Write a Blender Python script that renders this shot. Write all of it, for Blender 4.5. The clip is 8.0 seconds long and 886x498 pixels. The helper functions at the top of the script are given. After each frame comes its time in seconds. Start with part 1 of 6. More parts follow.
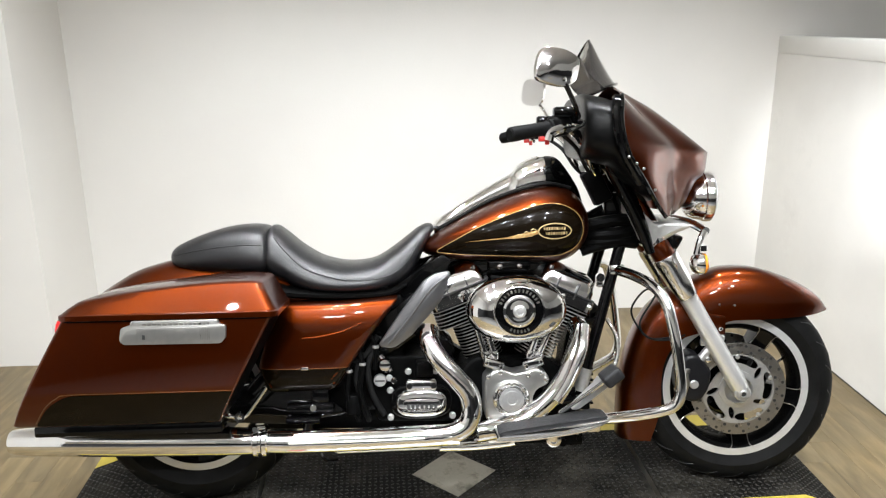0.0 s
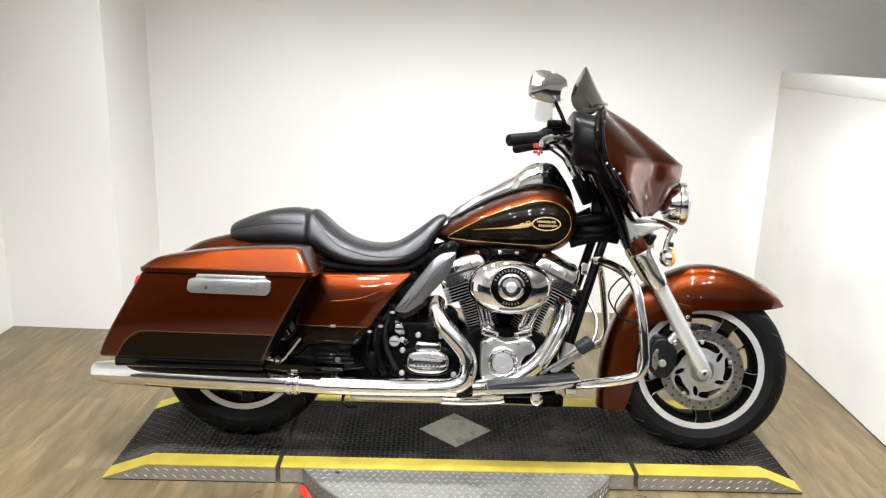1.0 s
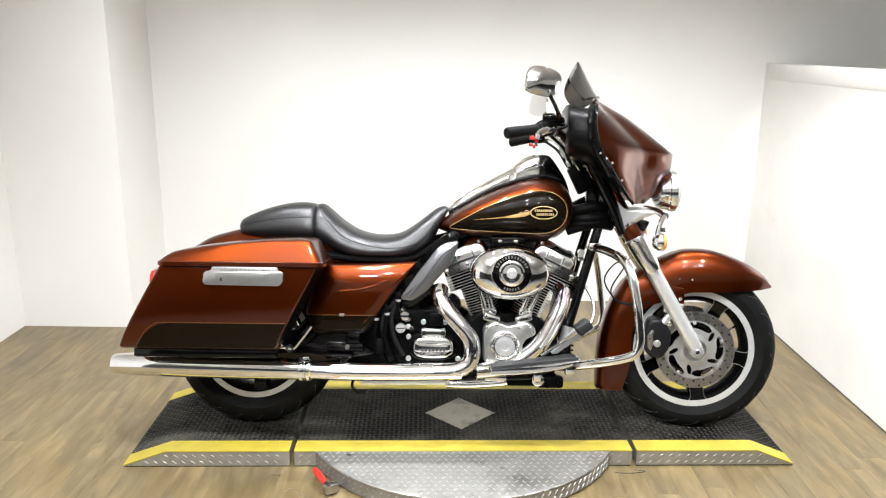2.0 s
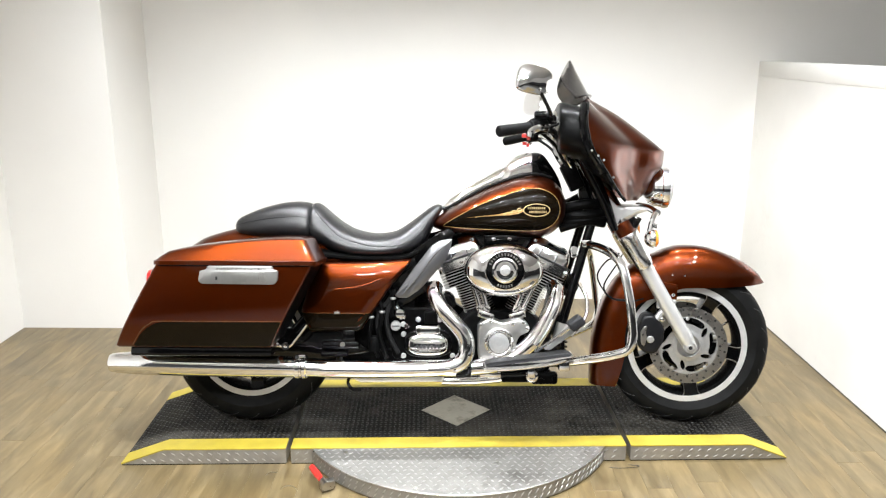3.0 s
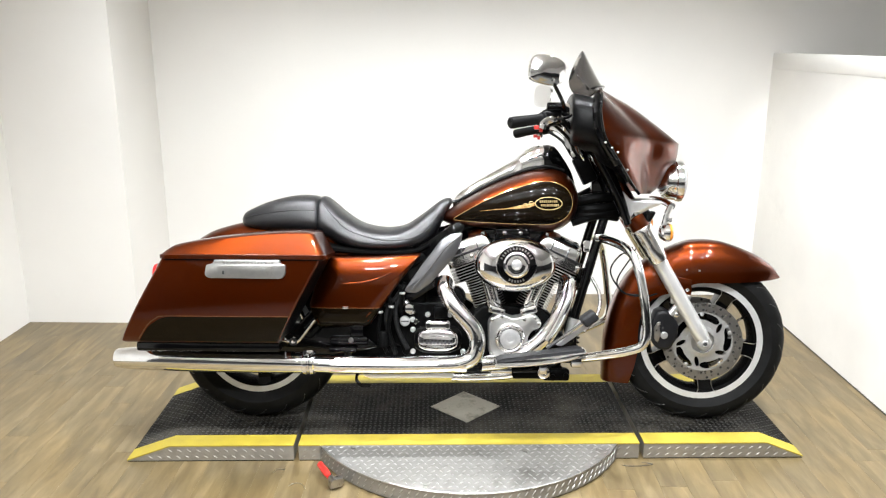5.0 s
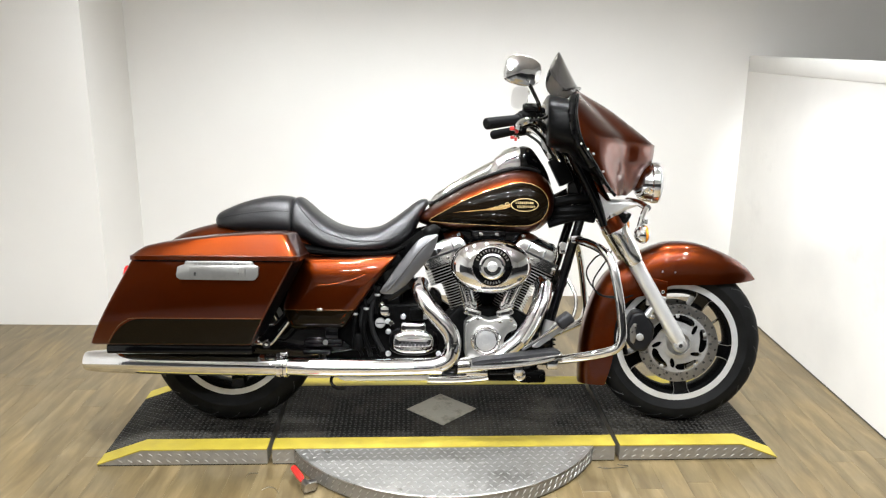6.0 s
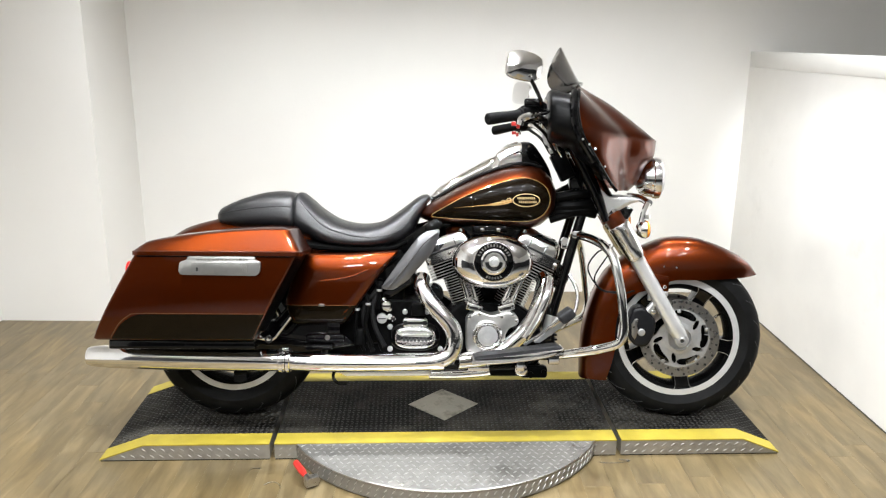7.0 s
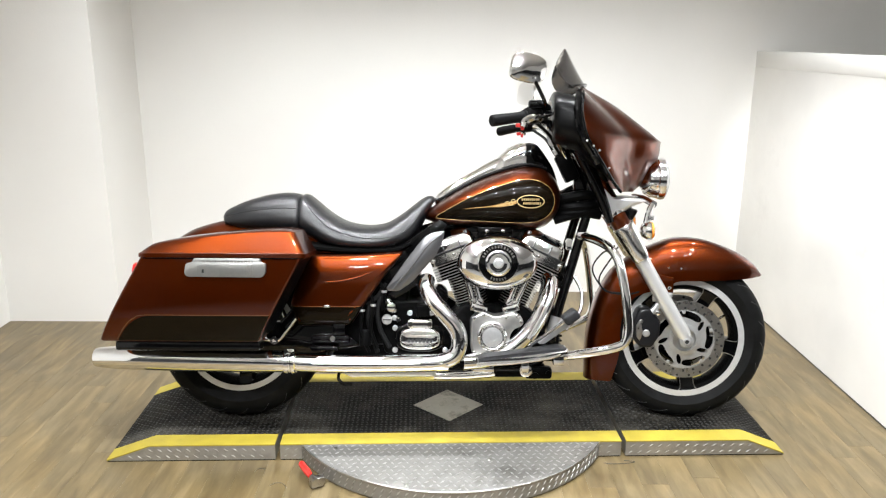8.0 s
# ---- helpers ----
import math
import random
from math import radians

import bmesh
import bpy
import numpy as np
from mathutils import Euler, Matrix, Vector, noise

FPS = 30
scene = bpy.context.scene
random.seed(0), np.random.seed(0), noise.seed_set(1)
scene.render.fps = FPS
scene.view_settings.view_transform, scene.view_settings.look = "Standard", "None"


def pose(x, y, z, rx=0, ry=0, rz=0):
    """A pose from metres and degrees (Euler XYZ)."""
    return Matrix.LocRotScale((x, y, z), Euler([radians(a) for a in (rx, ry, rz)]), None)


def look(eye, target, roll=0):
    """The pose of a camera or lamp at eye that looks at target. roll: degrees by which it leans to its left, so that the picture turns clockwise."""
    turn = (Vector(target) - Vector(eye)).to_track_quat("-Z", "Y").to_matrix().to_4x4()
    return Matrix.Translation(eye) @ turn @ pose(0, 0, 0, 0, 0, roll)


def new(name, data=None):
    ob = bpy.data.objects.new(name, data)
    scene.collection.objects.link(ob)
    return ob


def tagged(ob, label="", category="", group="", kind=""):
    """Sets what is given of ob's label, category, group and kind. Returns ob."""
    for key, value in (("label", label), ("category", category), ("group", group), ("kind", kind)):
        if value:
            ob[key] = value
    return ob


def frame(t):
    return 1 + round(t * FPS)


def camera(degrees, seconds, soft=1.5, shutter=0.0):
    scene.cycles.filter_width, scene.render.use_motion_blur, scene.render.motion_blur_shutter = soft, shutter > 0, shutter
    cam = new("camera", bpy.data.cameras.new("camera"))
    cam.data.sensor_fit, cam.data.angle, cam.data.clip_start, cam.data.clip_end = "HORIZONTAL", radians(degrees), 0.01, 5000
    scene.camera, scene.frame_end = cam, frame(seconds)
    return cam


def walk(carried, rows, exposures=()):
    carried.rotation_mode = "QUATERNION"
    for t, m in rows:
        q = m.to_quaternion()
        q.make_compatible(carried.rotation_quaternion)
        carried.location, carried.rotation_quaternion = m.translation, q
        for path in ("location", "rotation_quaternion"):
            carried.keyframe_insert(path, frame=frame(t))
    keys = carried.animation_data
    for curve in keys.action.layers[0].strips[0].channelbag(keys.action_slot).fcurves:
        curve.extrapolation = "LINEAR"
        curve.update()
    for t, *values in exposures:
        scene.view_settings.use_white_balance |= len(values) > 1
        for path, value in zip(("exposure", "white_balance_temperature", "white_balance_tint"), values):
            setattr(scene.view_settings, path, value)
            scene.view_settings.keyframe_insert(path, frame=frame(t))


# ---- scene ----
# ---- camera ----
cam = camera(59.24, 8.0, soft=1.24)
ROWS = [
    (0.0, -0.2403, -2.2209, 1.5250, -2.954, -16.423, 0.384),
    (0.2, -0.2221, -2.3321, 1.5376, -2.859, -15.390, -0.330),
    (0.5, -0.1184, -2.4990, 1.5352, -1.073, -15.236, -0.035),
    (0.7, -0.1012, -2.5851, 1.5288, -0.246, -15.850, -1.074),
    (1.0, -0.1291, -2.7066, 1.5245, 1.164, -14.696, -1.696),
    (1.2, -0.1745, -2.7715, 1.5205, 0.859, -15.148, -1.427),
    (2.3, -0.1574, -2.8468, 1.5241, 0.589, -14.685, -0.287),
    (2.5, -0.1542, -2.8578, 1.5149, 0.858, -14.787, -0.163),
    (3.0, -0.1363, -2.8622, 1.5158, 0.306, -14.642, -0.208),
    (3.5, -0.1370, -2.8706, 1.5141, 0.123, -14.316, 0.014),
    (4.0, -0.1283, -2.8516, 1.5188, -1.090, -14.748, 0.166),
    (4.5, -0.1337, -2.8273, 1.5036, -0.738, -15.075, -0.328),
    (5.0, -0.1533, -2.8158, 1.4993, 0.718, -15.001, -0.161),
    (5.2, -0.1413, -2.8026, 1.5028, 0.090, -15.242, -0.278),
    (6.3, -0.1314, -2.7981, 1.4906, -0.582, -14.761, -0.590),
    (6.5, -0.1328, -2.7999, 1.4968, -0.405, -15.039, -0.695),
    (7.0, -0.1347, -2.8020, 1.4895, -0.522, -15.107, -0.518),
    (7.5, -0.1318, -2.8036, 1.4922, -0.112, -15.156, -0.510),
    (8.0, -0.1268, -2.8064, 1.5004, -0.057, -15.197, -0.318),
]
walk(cam, [(t, pose(x, y, z, 90 + pitch, roll, yaw)) for t, x, y, z, yaw, pitch, roll in ROWS],
     exposures=[(0.0, -0.34), (1.0, -0.18), (2.5, 0.04), (3.5, 0.08), (5.0, 0.00), (6.5, -0.24), (8.0, -0.14)])

# ---- world and lamps ----
world = bpy.data.worlds.new("world")
scene.world = world
world.use_nodes = True
world.node_tree.nodes["Background"].inputs[0].default_value = (0.9, 0.95, 1.0, 1)
world.node_tree.nodes["Background"].inputs[1].default_value = 0.05


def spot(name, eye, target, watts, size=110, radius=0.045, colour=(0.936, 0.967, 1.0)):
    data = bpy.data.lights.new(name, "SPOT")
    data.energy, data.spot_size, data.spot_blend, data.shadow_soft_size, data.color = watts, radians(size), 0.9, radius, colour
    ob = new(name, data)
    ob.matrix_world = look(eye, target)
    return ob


CEILING = 2.75
for row, y in enumerate((-3.0, -1.35, 0.25)):
    for x in (-1.48, -0.85, -0.2, 0.5, 1.2):
        spot("ceiling_downlight", (x + 0.1 * row, y, CEILING - 0.02), (x + 0.1 * row, y + 0.35, 0), (140 if row == 2 else 166) if x < -1.0 else 188 if x < 1 else 92, 108)
# a row of added fill lamps, unseen, that brighten the ceiling for the chrome
for x in (-1.2, -0.6, 0.0, 0.6, 1.2):
    data = bpy.data.lights.new("ceiling_fill", "POINT")
    data.energy, data.shadow_soft_size, data.color = 22, 0.03, (0.936, 0.967, 1.0)
    new("ceiling_fill", data).location = (x, -2.0, CEILING - 0.45)
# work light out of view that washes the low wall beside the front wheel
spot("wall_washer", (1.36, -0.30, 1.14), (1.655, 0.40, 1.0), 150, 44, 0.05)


# ---- materials ----
def mat(name, colour, rough=0.5, metal=0.0, coat=0.0, vary=0.0, scale=30.0, bump=0.0, bump_scale=200.0, stretch=(1, 1, 1), colour2=None, rough_vary=0.0, spec=0.5):
    """A surface with colour variation, grain and gloss changes at two scales."""
    m = bpy.data.materials.new(name)
    m.use_nodes = True
    n, l = m.node_tree.nodes, m.node_tree.links
    b = n["Principled BSDF"]
    b.inputs["Base Color"].default_value = (*colour, 1)
    b.inputs["Roughness"].default_value, b.inputs["Metallic"].default_value = rough, metal
    b.inputs["Coat Weight"].default_value, b.inputs["Coat Roughness"].default_value = coat, 0.03
    b.inputs["Specular IOR Level"].default_value = spec
    co = n.new("ShaderNodeTexCoord")
    mp = n.new("ShaderNodeMapping")
    mp.inputs["Scale"].default_value = stretch
    l.new(co.outputs["Object"], mp.inputs["Vector"])
    if vary or colour2 or rough_vary:
        t = n.new("ShaderNodeTexNoise")
        t.inputs["Scale"].default_value, t.inputs["Detail"].default_value = scale, 6
        l.new(mp.outputs["Vector"], t.inputs["Vector"])
        r = n.new("ShaderNodeValToRGB")
        r.color_ramp.elements[0].position, r.color_ramp.elements[1].position = 0.3, 0.7
        c2 = colour2 or tuple(min(1, c * (1 + vary)) for c in colour)
        c1 = colour if colour2 else tuple(c * (1 - vary) for c in colour)
        r.color_ramp.elements[0].color, r.color_ramp.elements[1].color = (*c1, 1), (*c2, 1)
        l.new(t.outputs["Fac"], r.inputs["Fac"])
        l.new(r.outputs["Color"], b.inputs["Base Color"])
        if rough_vary:
            q = n.new("ShaderNodeMapRange")
            q.inputs["To Min"].default_value, q.inputs["To Max"].default_value = max(0.02, rough - rough_vary), rough + rough_vary
            l.new(t.outputs["Fac"], q.inputs["Value"])
            l.new(q.outputs["Result"], b.inputs["Roughness"])
    if bump:
        t2 = n.new("ShaderNodeTexNoise")
        t2.inputs["Scale"].default_value, t2.inputs["Detail"].default_value = bump_scale, 4
        l.new(mp.outputs["Vector"], t2.inputs["Vector"])
        u = n.new("ShaderNodeBump")
        u.inputs["Strength"].default_value, u.inputs["Distance"].default_value = bump, 0.002
        l.new(t2.outputs["Fac"], u.inputs["Height"])
        l.new(u.outputs["Normal"], b.inputs["Normal"])
    return m


WALL = mat("wall_paint", (0.80, 0.785, 0.75), 0.6, vary=0.03, scale=1.3, bump=0.25, bump_scale=90)
UNSEEN_DARK = mat("unseen_dark_paint", (0.035, 0.035, 0.036), 0.7, vary=0.10, scale=2, bump=0.2, bump_scale=60)
CEIL = mat("ceiling_paint", (0.74, 0.72, 0.69), 0.8, vary=0.03, scale=3, bump=0.3, bump_scale=120)
# grey of the unseen floor beyond the boards, toned for reflections
UNSEEN_FLOOR = mat("unseen_floor_grey", (0.12, 0.118, 0.114), 0.6, vary=0.12, scale=3, bump=0.2, bump_scale=80)
TRIMW = mat("white_trim", (0.82, 0.81, 0.78), 0.4, vary=0.02, scale=6)
COPPER = mat("copper_paint", (0.100, 0.0155, 0.0014), 0.36, 1.0, 0.8, vary=0.12, scale=900)
COPPER.node_tree.nodes["Principled BSDF"].inputs["Coat IOR"].default_value = 1.46
BROWN = mat("dark_brown_paint", (0.0046, 0.0028, 0.0012), 0.20, 0.0, 0.15, vary=0.15, scale=800, spec=0.05)
LINE = mat("copper_gold_line", (0.18, 0.060, 0.012), 0.35, 0.4, 0.6, vary=0.1, scale=300)
GOLD = mat("gold_stripe", (0.50, 0.29, 0.10), 0.35, 0.4, 0.6, vary=0.1, scale=300)
CREAM = mat("pale_gold", (0.66, 0.49, 0.24), 0.35, 0.3, 0.5, vary=0.1, scale=400)
CHROME = mat("chrome", (0.86, 0.86, 0.865), 0.05, 1.0, rough_vary=0.025, scale=14, bump=0.16, bump_scale=16)
ALU = mat("polished_aluminium", (0.84, 0.84, 0.83), 0.33, 0.7, vary=0.05, scale=25, rough_vary=0.06)
RIMALU = mat("machined_rim", (0.74, 0.74, 0.735), 0.36, 0.6, vary=0.05, scale=40)
BRIGHT = mat("bright_plating", (0.90, 0.90, 0.90), 0.075, 1.0, rough_vary=0.06, scale=30, bump=0.1, bump_scale=25)
PLATED = mat("console_plating", (0.90, 0.90, 0.90), 0.06, 1.0, rough_vary=0.05, scale=30, bump=0.1, bump_scale=25)
POLISH = mat("polished_slider", (0.80, 0.80, 0.79), 0.31, 0.72, vary=0.03, scale=12, rough_vary=0.02)
PLATING = mat("satin_plating", (0.90, 0.90, 0.90), 0.17, 1.0, rough_vary=0.04, scale=10)
LATCH = mat("stamped_bright_plate", (0.46, 0.455, 0.435), 0.30, 0.9, vary=0.08, scale=40, rough_vary=0.06)
SATIN = mat("satin_silver", (0.60, 0.60, 0.595), 0.38, 0.85, vary=0.05, scale=120)
STEEL = mat("brushed_steel", (0.42, 0.405, 0.38), 0.3, 1.0, vary=0.10, scale=60, rough_vary=0.1)
BLACK = mat("gloss_black", (0.0015, 0.0015, 0.0016), 0.12, 0.0, 0.45, vary=0.2, scale=80, spec=0.06)
WRINKLE = mat("wrinkle_black", (0.0020, 0.0020, 0.0020), 0.42, vary=0.25, scale=300, bump=0.4, bump_scale=900, spec=0.035)
PLASTIC = mat("black_plastic", (0.0022, 0.0022, 0.0022), 0.36, vary=0.2, scale=150, bump=0.15, bump_scale=600, spec=0.035)
RUBBER = mat("tyre_rubber", (0.0062, 0.0062, 0.0062), 0.55, vary=0.35, scale=28, bump=0.3, bump_scale=300, rough_vary=0.12, spec=0.10)
GRIPR = mat("grip_rubber", (0.0042, 0.0042, 0.0042), 0.55, vary=0.2, scale=100, bump=0.3, bump_scale=500, spec=0.09)
VINYL = mat("seat_vinyl", (0.0062, 0.0063, 0.0072), 0.32, vary=0.12, scale=35, bump=0.35, bump_scale=700, rough_vary=0.06, spec=0.5)
PEDAL = mat("pedal_rubber", (0.014, 0.014, 0.015), 0.5, vary=0.2, scale=90, bump=0.3, bump_scale=400, spec=0.2)
ENAMEL = mat("caliper_enamel", (0.0075, 0.0075, 0.0085), 0.34, vary=0.15, scale=60, bump=0.15, bump_scale=400, spec=0.25)
COWL = mat("satin_black_cowl", (0.0026, 0.0026, 0.0027), 0.30, vary=0.2, scale=120, bump=0.2, bump_scale=700, spec=0.12)
STITCH = mat("seat_seam", (0.008, 0.008, 0.009), 0.55)
GREYD = mat("smoke_grey_plastic", (0.155, 0.155, 0.16), 0.31, 0.8, 0.2, vary=0.06, scale=40)
RED = mat("red_plastic", (0.55, 0.02, 0.015), 0.35, 0, 0.4, vary=0.08, scale=60)
LENSR = mat("red_lens", (0.50, 0.012, 0.012), 0.12, 0, 1.0, vary=0.1, scale=90)
AMBER = mat("amber_lens", (0.85, 0.28, 0.02), 0.12, 0, 1.0, vary=0.1, scale=90)
YELLOW = mat("yellow_edge", (0.35, 0.275, 0.030), 0.55, 0, 0.0, vary=0.14, scale=14, bump=0.3, bump_scale=160, rough_vary=0.12)
MIRROR = mat("mirror_glass", (0.92, 0.92, 0.92), 0.015, 1.0)
INK = mat("dark_print", (0.03, 0.03, 0.03), 0.4)


def glass(name, colour, rough=0.02, trans=1.0):
    m = mat(name, colour, rough)
    b = m.node_tree.nodes["Principled BSDF"]
    b.inputs["Transmission Weight"].default_value = trans
    return m


SMOKE = glass("smoked_screen", (0.12, 0.112, 0.108), 0.03, 0.92)
CLEAR = glass("clear_lens", (0.92, 0.92, 0.92), 0.06, 0.45)
DOT = mat("raised_rubber", (0.0185, 0.0172, 0.015), 0.38, vary=0.5, scale=9, spec=0.25)
STUD = mat("worn_tread_bar", (0.46, 0.45, 0.43), 0.32, 0.7, vary=0.12, scale=60)


def plate_mat(name, colour, metal, rough, colour2, scale, dirt, lo=0.54, hi=0.74):
    """Worn plate: metal or rubber with large stains and fine scratches."""
    m = mat(name, colour, rough, metal, vary=0.1, scale=scale, spec=0.15, bump=0.15, bump_scale=300, rough_vary=0.12)
    n, l = m.node_tree.nodes, m.node_tree.links
    b = n["Principled BSDF"]
    old = b.inputs["Base Color"].links[0].from_socket
    t = n.new("ShaderNodeTexNoise")
    t.inputs["Scale"].default_value, t.inputs["Detail"].default_value = dirt, 8
    t.inputs["Roughness"].default_value = 0.7
    r = n.new("ShaderNodeValToRGB")
    r.color_ramp.elements[0].position, r.color_ramp.elements[1].position = lo, hi
    x = n.new("ShaderNodeMix")
    x.data_type = "RGBA"
    x.inputs[7].default_value = (*colour2, 1)
    co = n.new("ShaderNodeTexCoord")
    l.new(co.outputs["Object"], t.inputs["Vector"])
    l.new(t.outputs["Fac"], r.inputs["Fac"])
    l.new(r.outputs["Color"], x.inputs[0])
    l.new(old, x.inputs[6])
    l.new(x.outputs[2], b.inputs["Base Color"])
    return m


TREAD = plate_mat("tread_plate", (0.270, 0.262, 0.245), 0.65, 0.42, (0.125, 0.117, 0.104), 30, 5)
MAT = plate_mat("rubber_mat", (0.0052, 0.0048, 0.0042), 0.0, 0.6, (0.056, 0.051, 0.041), 60, 4, 0.46, 0.76)
MAT.node_tree.nodes["Principled BSDF"].inputs["Specular IOR Level"].default_value = 0.07
SKIRT = plate_mat("skirt_plate", (0.36, 0.345, 0.315), 0.70, 0.36, (0.22, 0.20, 0.172), 30, 7)
SCUFFED = plate_mat("scuffed_wall_paint", (0.80, 0.785, 0.75), 0.0, 0.6, (0.74, 0.725, 0.69), 1.3, 2.6)
WORN = plate_mat("worn_plate", (0.33, 0.31, 0.26), 0.5, 0.45, (0.10, 0.09, 0.075), 24, 13, 0.50, 0.72)


def wood_mat():
    m = bpy.data.materials.new("oak_laminate")
    m.use_nodes = True
    n, l = m.node_tree.nodes, m.node_tree.links
    b = n["Principled BSDF"]
    co, mp, oi = n.new("ShaderNodeTexCoord"), n.new("ShaderNodeMapping"), n.new("ShaderNodeObjectInfo")
    mp.inputs["Scale"].default_value = (16, 2.6, 1)
    add = n.new("ShaderNodeVectorMath")
    add.operation = "ADD"
    sc = n.new("ShaderNodeMath")
    sc.operation, sc.inputs[1].default_value = "MULTIPLY", 37
    l.new(oi.outputs["Random"], sc.inputs[0])
    l.new(co.outputs["Object"], mp.inputs["Vector"])
    l.new(mp.outputs["Vector"], add.inputs[0])
    l.new(sc.outputs[0], add.inputs[1])
    t = n.new("ShaderNodeTexNoise")
    t.inputs["Scale"].default_value, t.inputs["Detail"].default_value, t.inputs["Distortion"].default_value = 1.6, 7, 0.6
    l.new(add.outputs[0], t.inputs["Vector"])
    r = n.new("ShaderNodeValToRGB")
    e = r.color_ramp.elements
    e[0].position, e[0].color = 0.26, (0.088, 0.063, 0.029, 1)
    e[1].position, e[1].color = 0.76, (0.198, 0.153, 0.083, 1)
    mid = e.new(0.5)
    mid.color = (0.136, 0.102, 0.051, 1)
    l.new(t.outputs["Fac"], r.inputs["Fac"])
    blot = n.new("ShaderNodeTexNoise")
    blot.inputs["Scale"].default_value, blot.inputs["Detail"].default_value = 3.2, 3
    l.new(co.outputs["Object"], blot.inputs["Vector"])
    tint = n.new("ShaderNodeMix")
    tint.data_type, tint.blend_type = "RGBA", "MULTIPLY"
    warm = n.new("ShaderNodeValToRGB")
    warm.color_ramp.elements[0].position, warm.color_ramp.elements[0].color = 0.35, (0.86, 0.87, 0.88, 1)
    warm.color_ramp.elements[1].position, warm.color_ramp.elements[1].color = 0.65, (1.12, 1.08, 0.98, 1)
    l.new(blot.outputs["Fac"], warm.inputs["Fac"])
    tint.inputs[0].default_value = 1.0
    l.new(r.outputs["Color"], tint.inputs[6])
    l.new(warm.outputs["Color"], tint.inputs[7])
    fine = n.new("ShaderNodeTexNoise")
    fine.inputs["Scale"].default_value, fine.inputs["Detail"].default_value = 14, 5
    l.new(add.outputs[0], fine.inputs["Vector"])
    h = n.new("ShaderNodeHueSaturation")
    v = n.new("ShaderNodeMapRange")
    v.inputs["To Min"].default_value, v.inputs["To Max"].default_value = 0.92, 1.07
    l.new(oi.outputs["Random"], v.inputs["Value"])
    f2 = n.new("ShaderNodeMapRange")
    f2.inputs["To Min"].default_value, f2.inputs["To Max"].default_value = 0.85, 1.15
    l.new(fine.outputs["Fac"], f2.inputs["Value"])
    mu = n.new("ShaderNodeMath")
    mu.operation = "MULTIPLY"
    l.new(v.outputs["Result"], mu.inputs[0])
    l.new(f2.outputs["Result"], mu.inputs[1])
    l.new(mu.outputs[0], h.inputs["Value"])
    l.new(tint.outputs[2], h.inputs["Color"])
    l.new(h.outputs["Color"], b.inputs["Base Color"])
    b.inputs["Roughness"].default_value = 0.36
    u = n.new("ShaderNodeBump")
    u.inputs["Strength"].default_value, u.inputs["Distance"].default_value = 0.12, 0.001
    l.new(fine.outputs["Fac"], u.inputs["Height"])
    l.new(u.outputs["Normal"], b.inputs["Normal"])
    return m


WOOD = wood_mat()

# ---- mesh helpers ----
from mathutils.bvhtree import BVHTree

PLATE = 0.064           # height of the display platform
LEAN, STEER = 0.2058, -0.111
AXLE = 0.8065           # half the wheelbase
HUB = PLATE + 0.315


def mesh_of(name, bm, material, sharp=35):
    bm.normal_update()
    me = bpy.data.meshes.new(name)
    bm.to_mesh(me)
    bm.free()
    me.materials.append(material)
    me.polygons.foreach_set("use_smooth", [True] * len(me.polygons))
    me.set_sharp_from_angle(angle=radians(sharp))
    return me


def thing(name, bm, material, label, category, kind="", group="", sharp=35):
    return tagged(new(name, mesh_of(name, bm, material, sharp)), label, category, group, kind)


def part(name, bm, material, parent, label="", sharp=35):
    ob = new(name, mesh_of(name, bm, material, sharp))
    ob.parent = parent
    return tagged(ob, label)


def join(*bms):
    out = bms[0]
    for b in bms[1:]:
        me = bpy.data.meshes.new("tmp")
        b.to_mesh(me)
        out.from_mesh(me)
        b.free()
        bpy.data.meshes.remove(me)
    return out


def moved(bm, m):
    bmesh.ops.transform(bm, matrix=m, verts=bm.verts)
    return bm


def box(cx, cy, cz, sx, sy, sz, bevel=0.0, seg=2):
    bm = bmesh.new()
    bmesh.ops.create_cube(bm, size=1, matrix=Matrix.LocRotScale((cx, cy, cz), None, (sx, sy, sz)))
    if bevel:
        bmesh.ops.bevel(bm, geom=bm.edges[:], offset=bevel, segments=seg, affect="EDGES", profile=0.5)
    return bm


def loft(rings, closed=True, cap=True):
    """Quads between rings of equally many points."""
    bm = bmesh.new()
    vs = [[bm.verts.new(p) for p in r] for r in rings]
    n = len(rings[0])
    for a, b in zip(vs, vs[1:]):
        for i in range(n if closed else n - 1):
            j = (i + 1) % n
            bm.faces.new((a[i], a[j], b[j], b[i]))
    if cap and closed:
        bm.faces.new(list(reversed(vs[0])))
        bm.faces.new(vs[-1])
    bmesh.ops.recalc_face_normals(bm, faces=bm.faces[:])
    return bm


def smooth_path(pts, steps=6, closed=False):
    """Catmull-Rom through the points (tuples of any length)."""
    p = [np.array(q, float) for q in pts]
    n = len(p)
    out = []
    for i in range(n if closed else n - 1):
        if closed:
            a, b, c, d = p[i - 1], p[i], p[(i + 1) % n], p[(i + 2) % n]
        else:
            b, c = p[i], p[i + 1]
            a = p[i - 1] if i else 2 * b - c
            d = p[i + 2] if i + 2 < n else 2 * c - b
        for k in range(steps):
            t = k / steps
            out.append(0.5 * (2 * b + (c - a) * t + (2 * a - 5 * b + 4 * c - d) * t * t + (3 * b - a - 3 * c + d) * t ** 3))
    if not closed:
        out.append(p[-1])
    return out


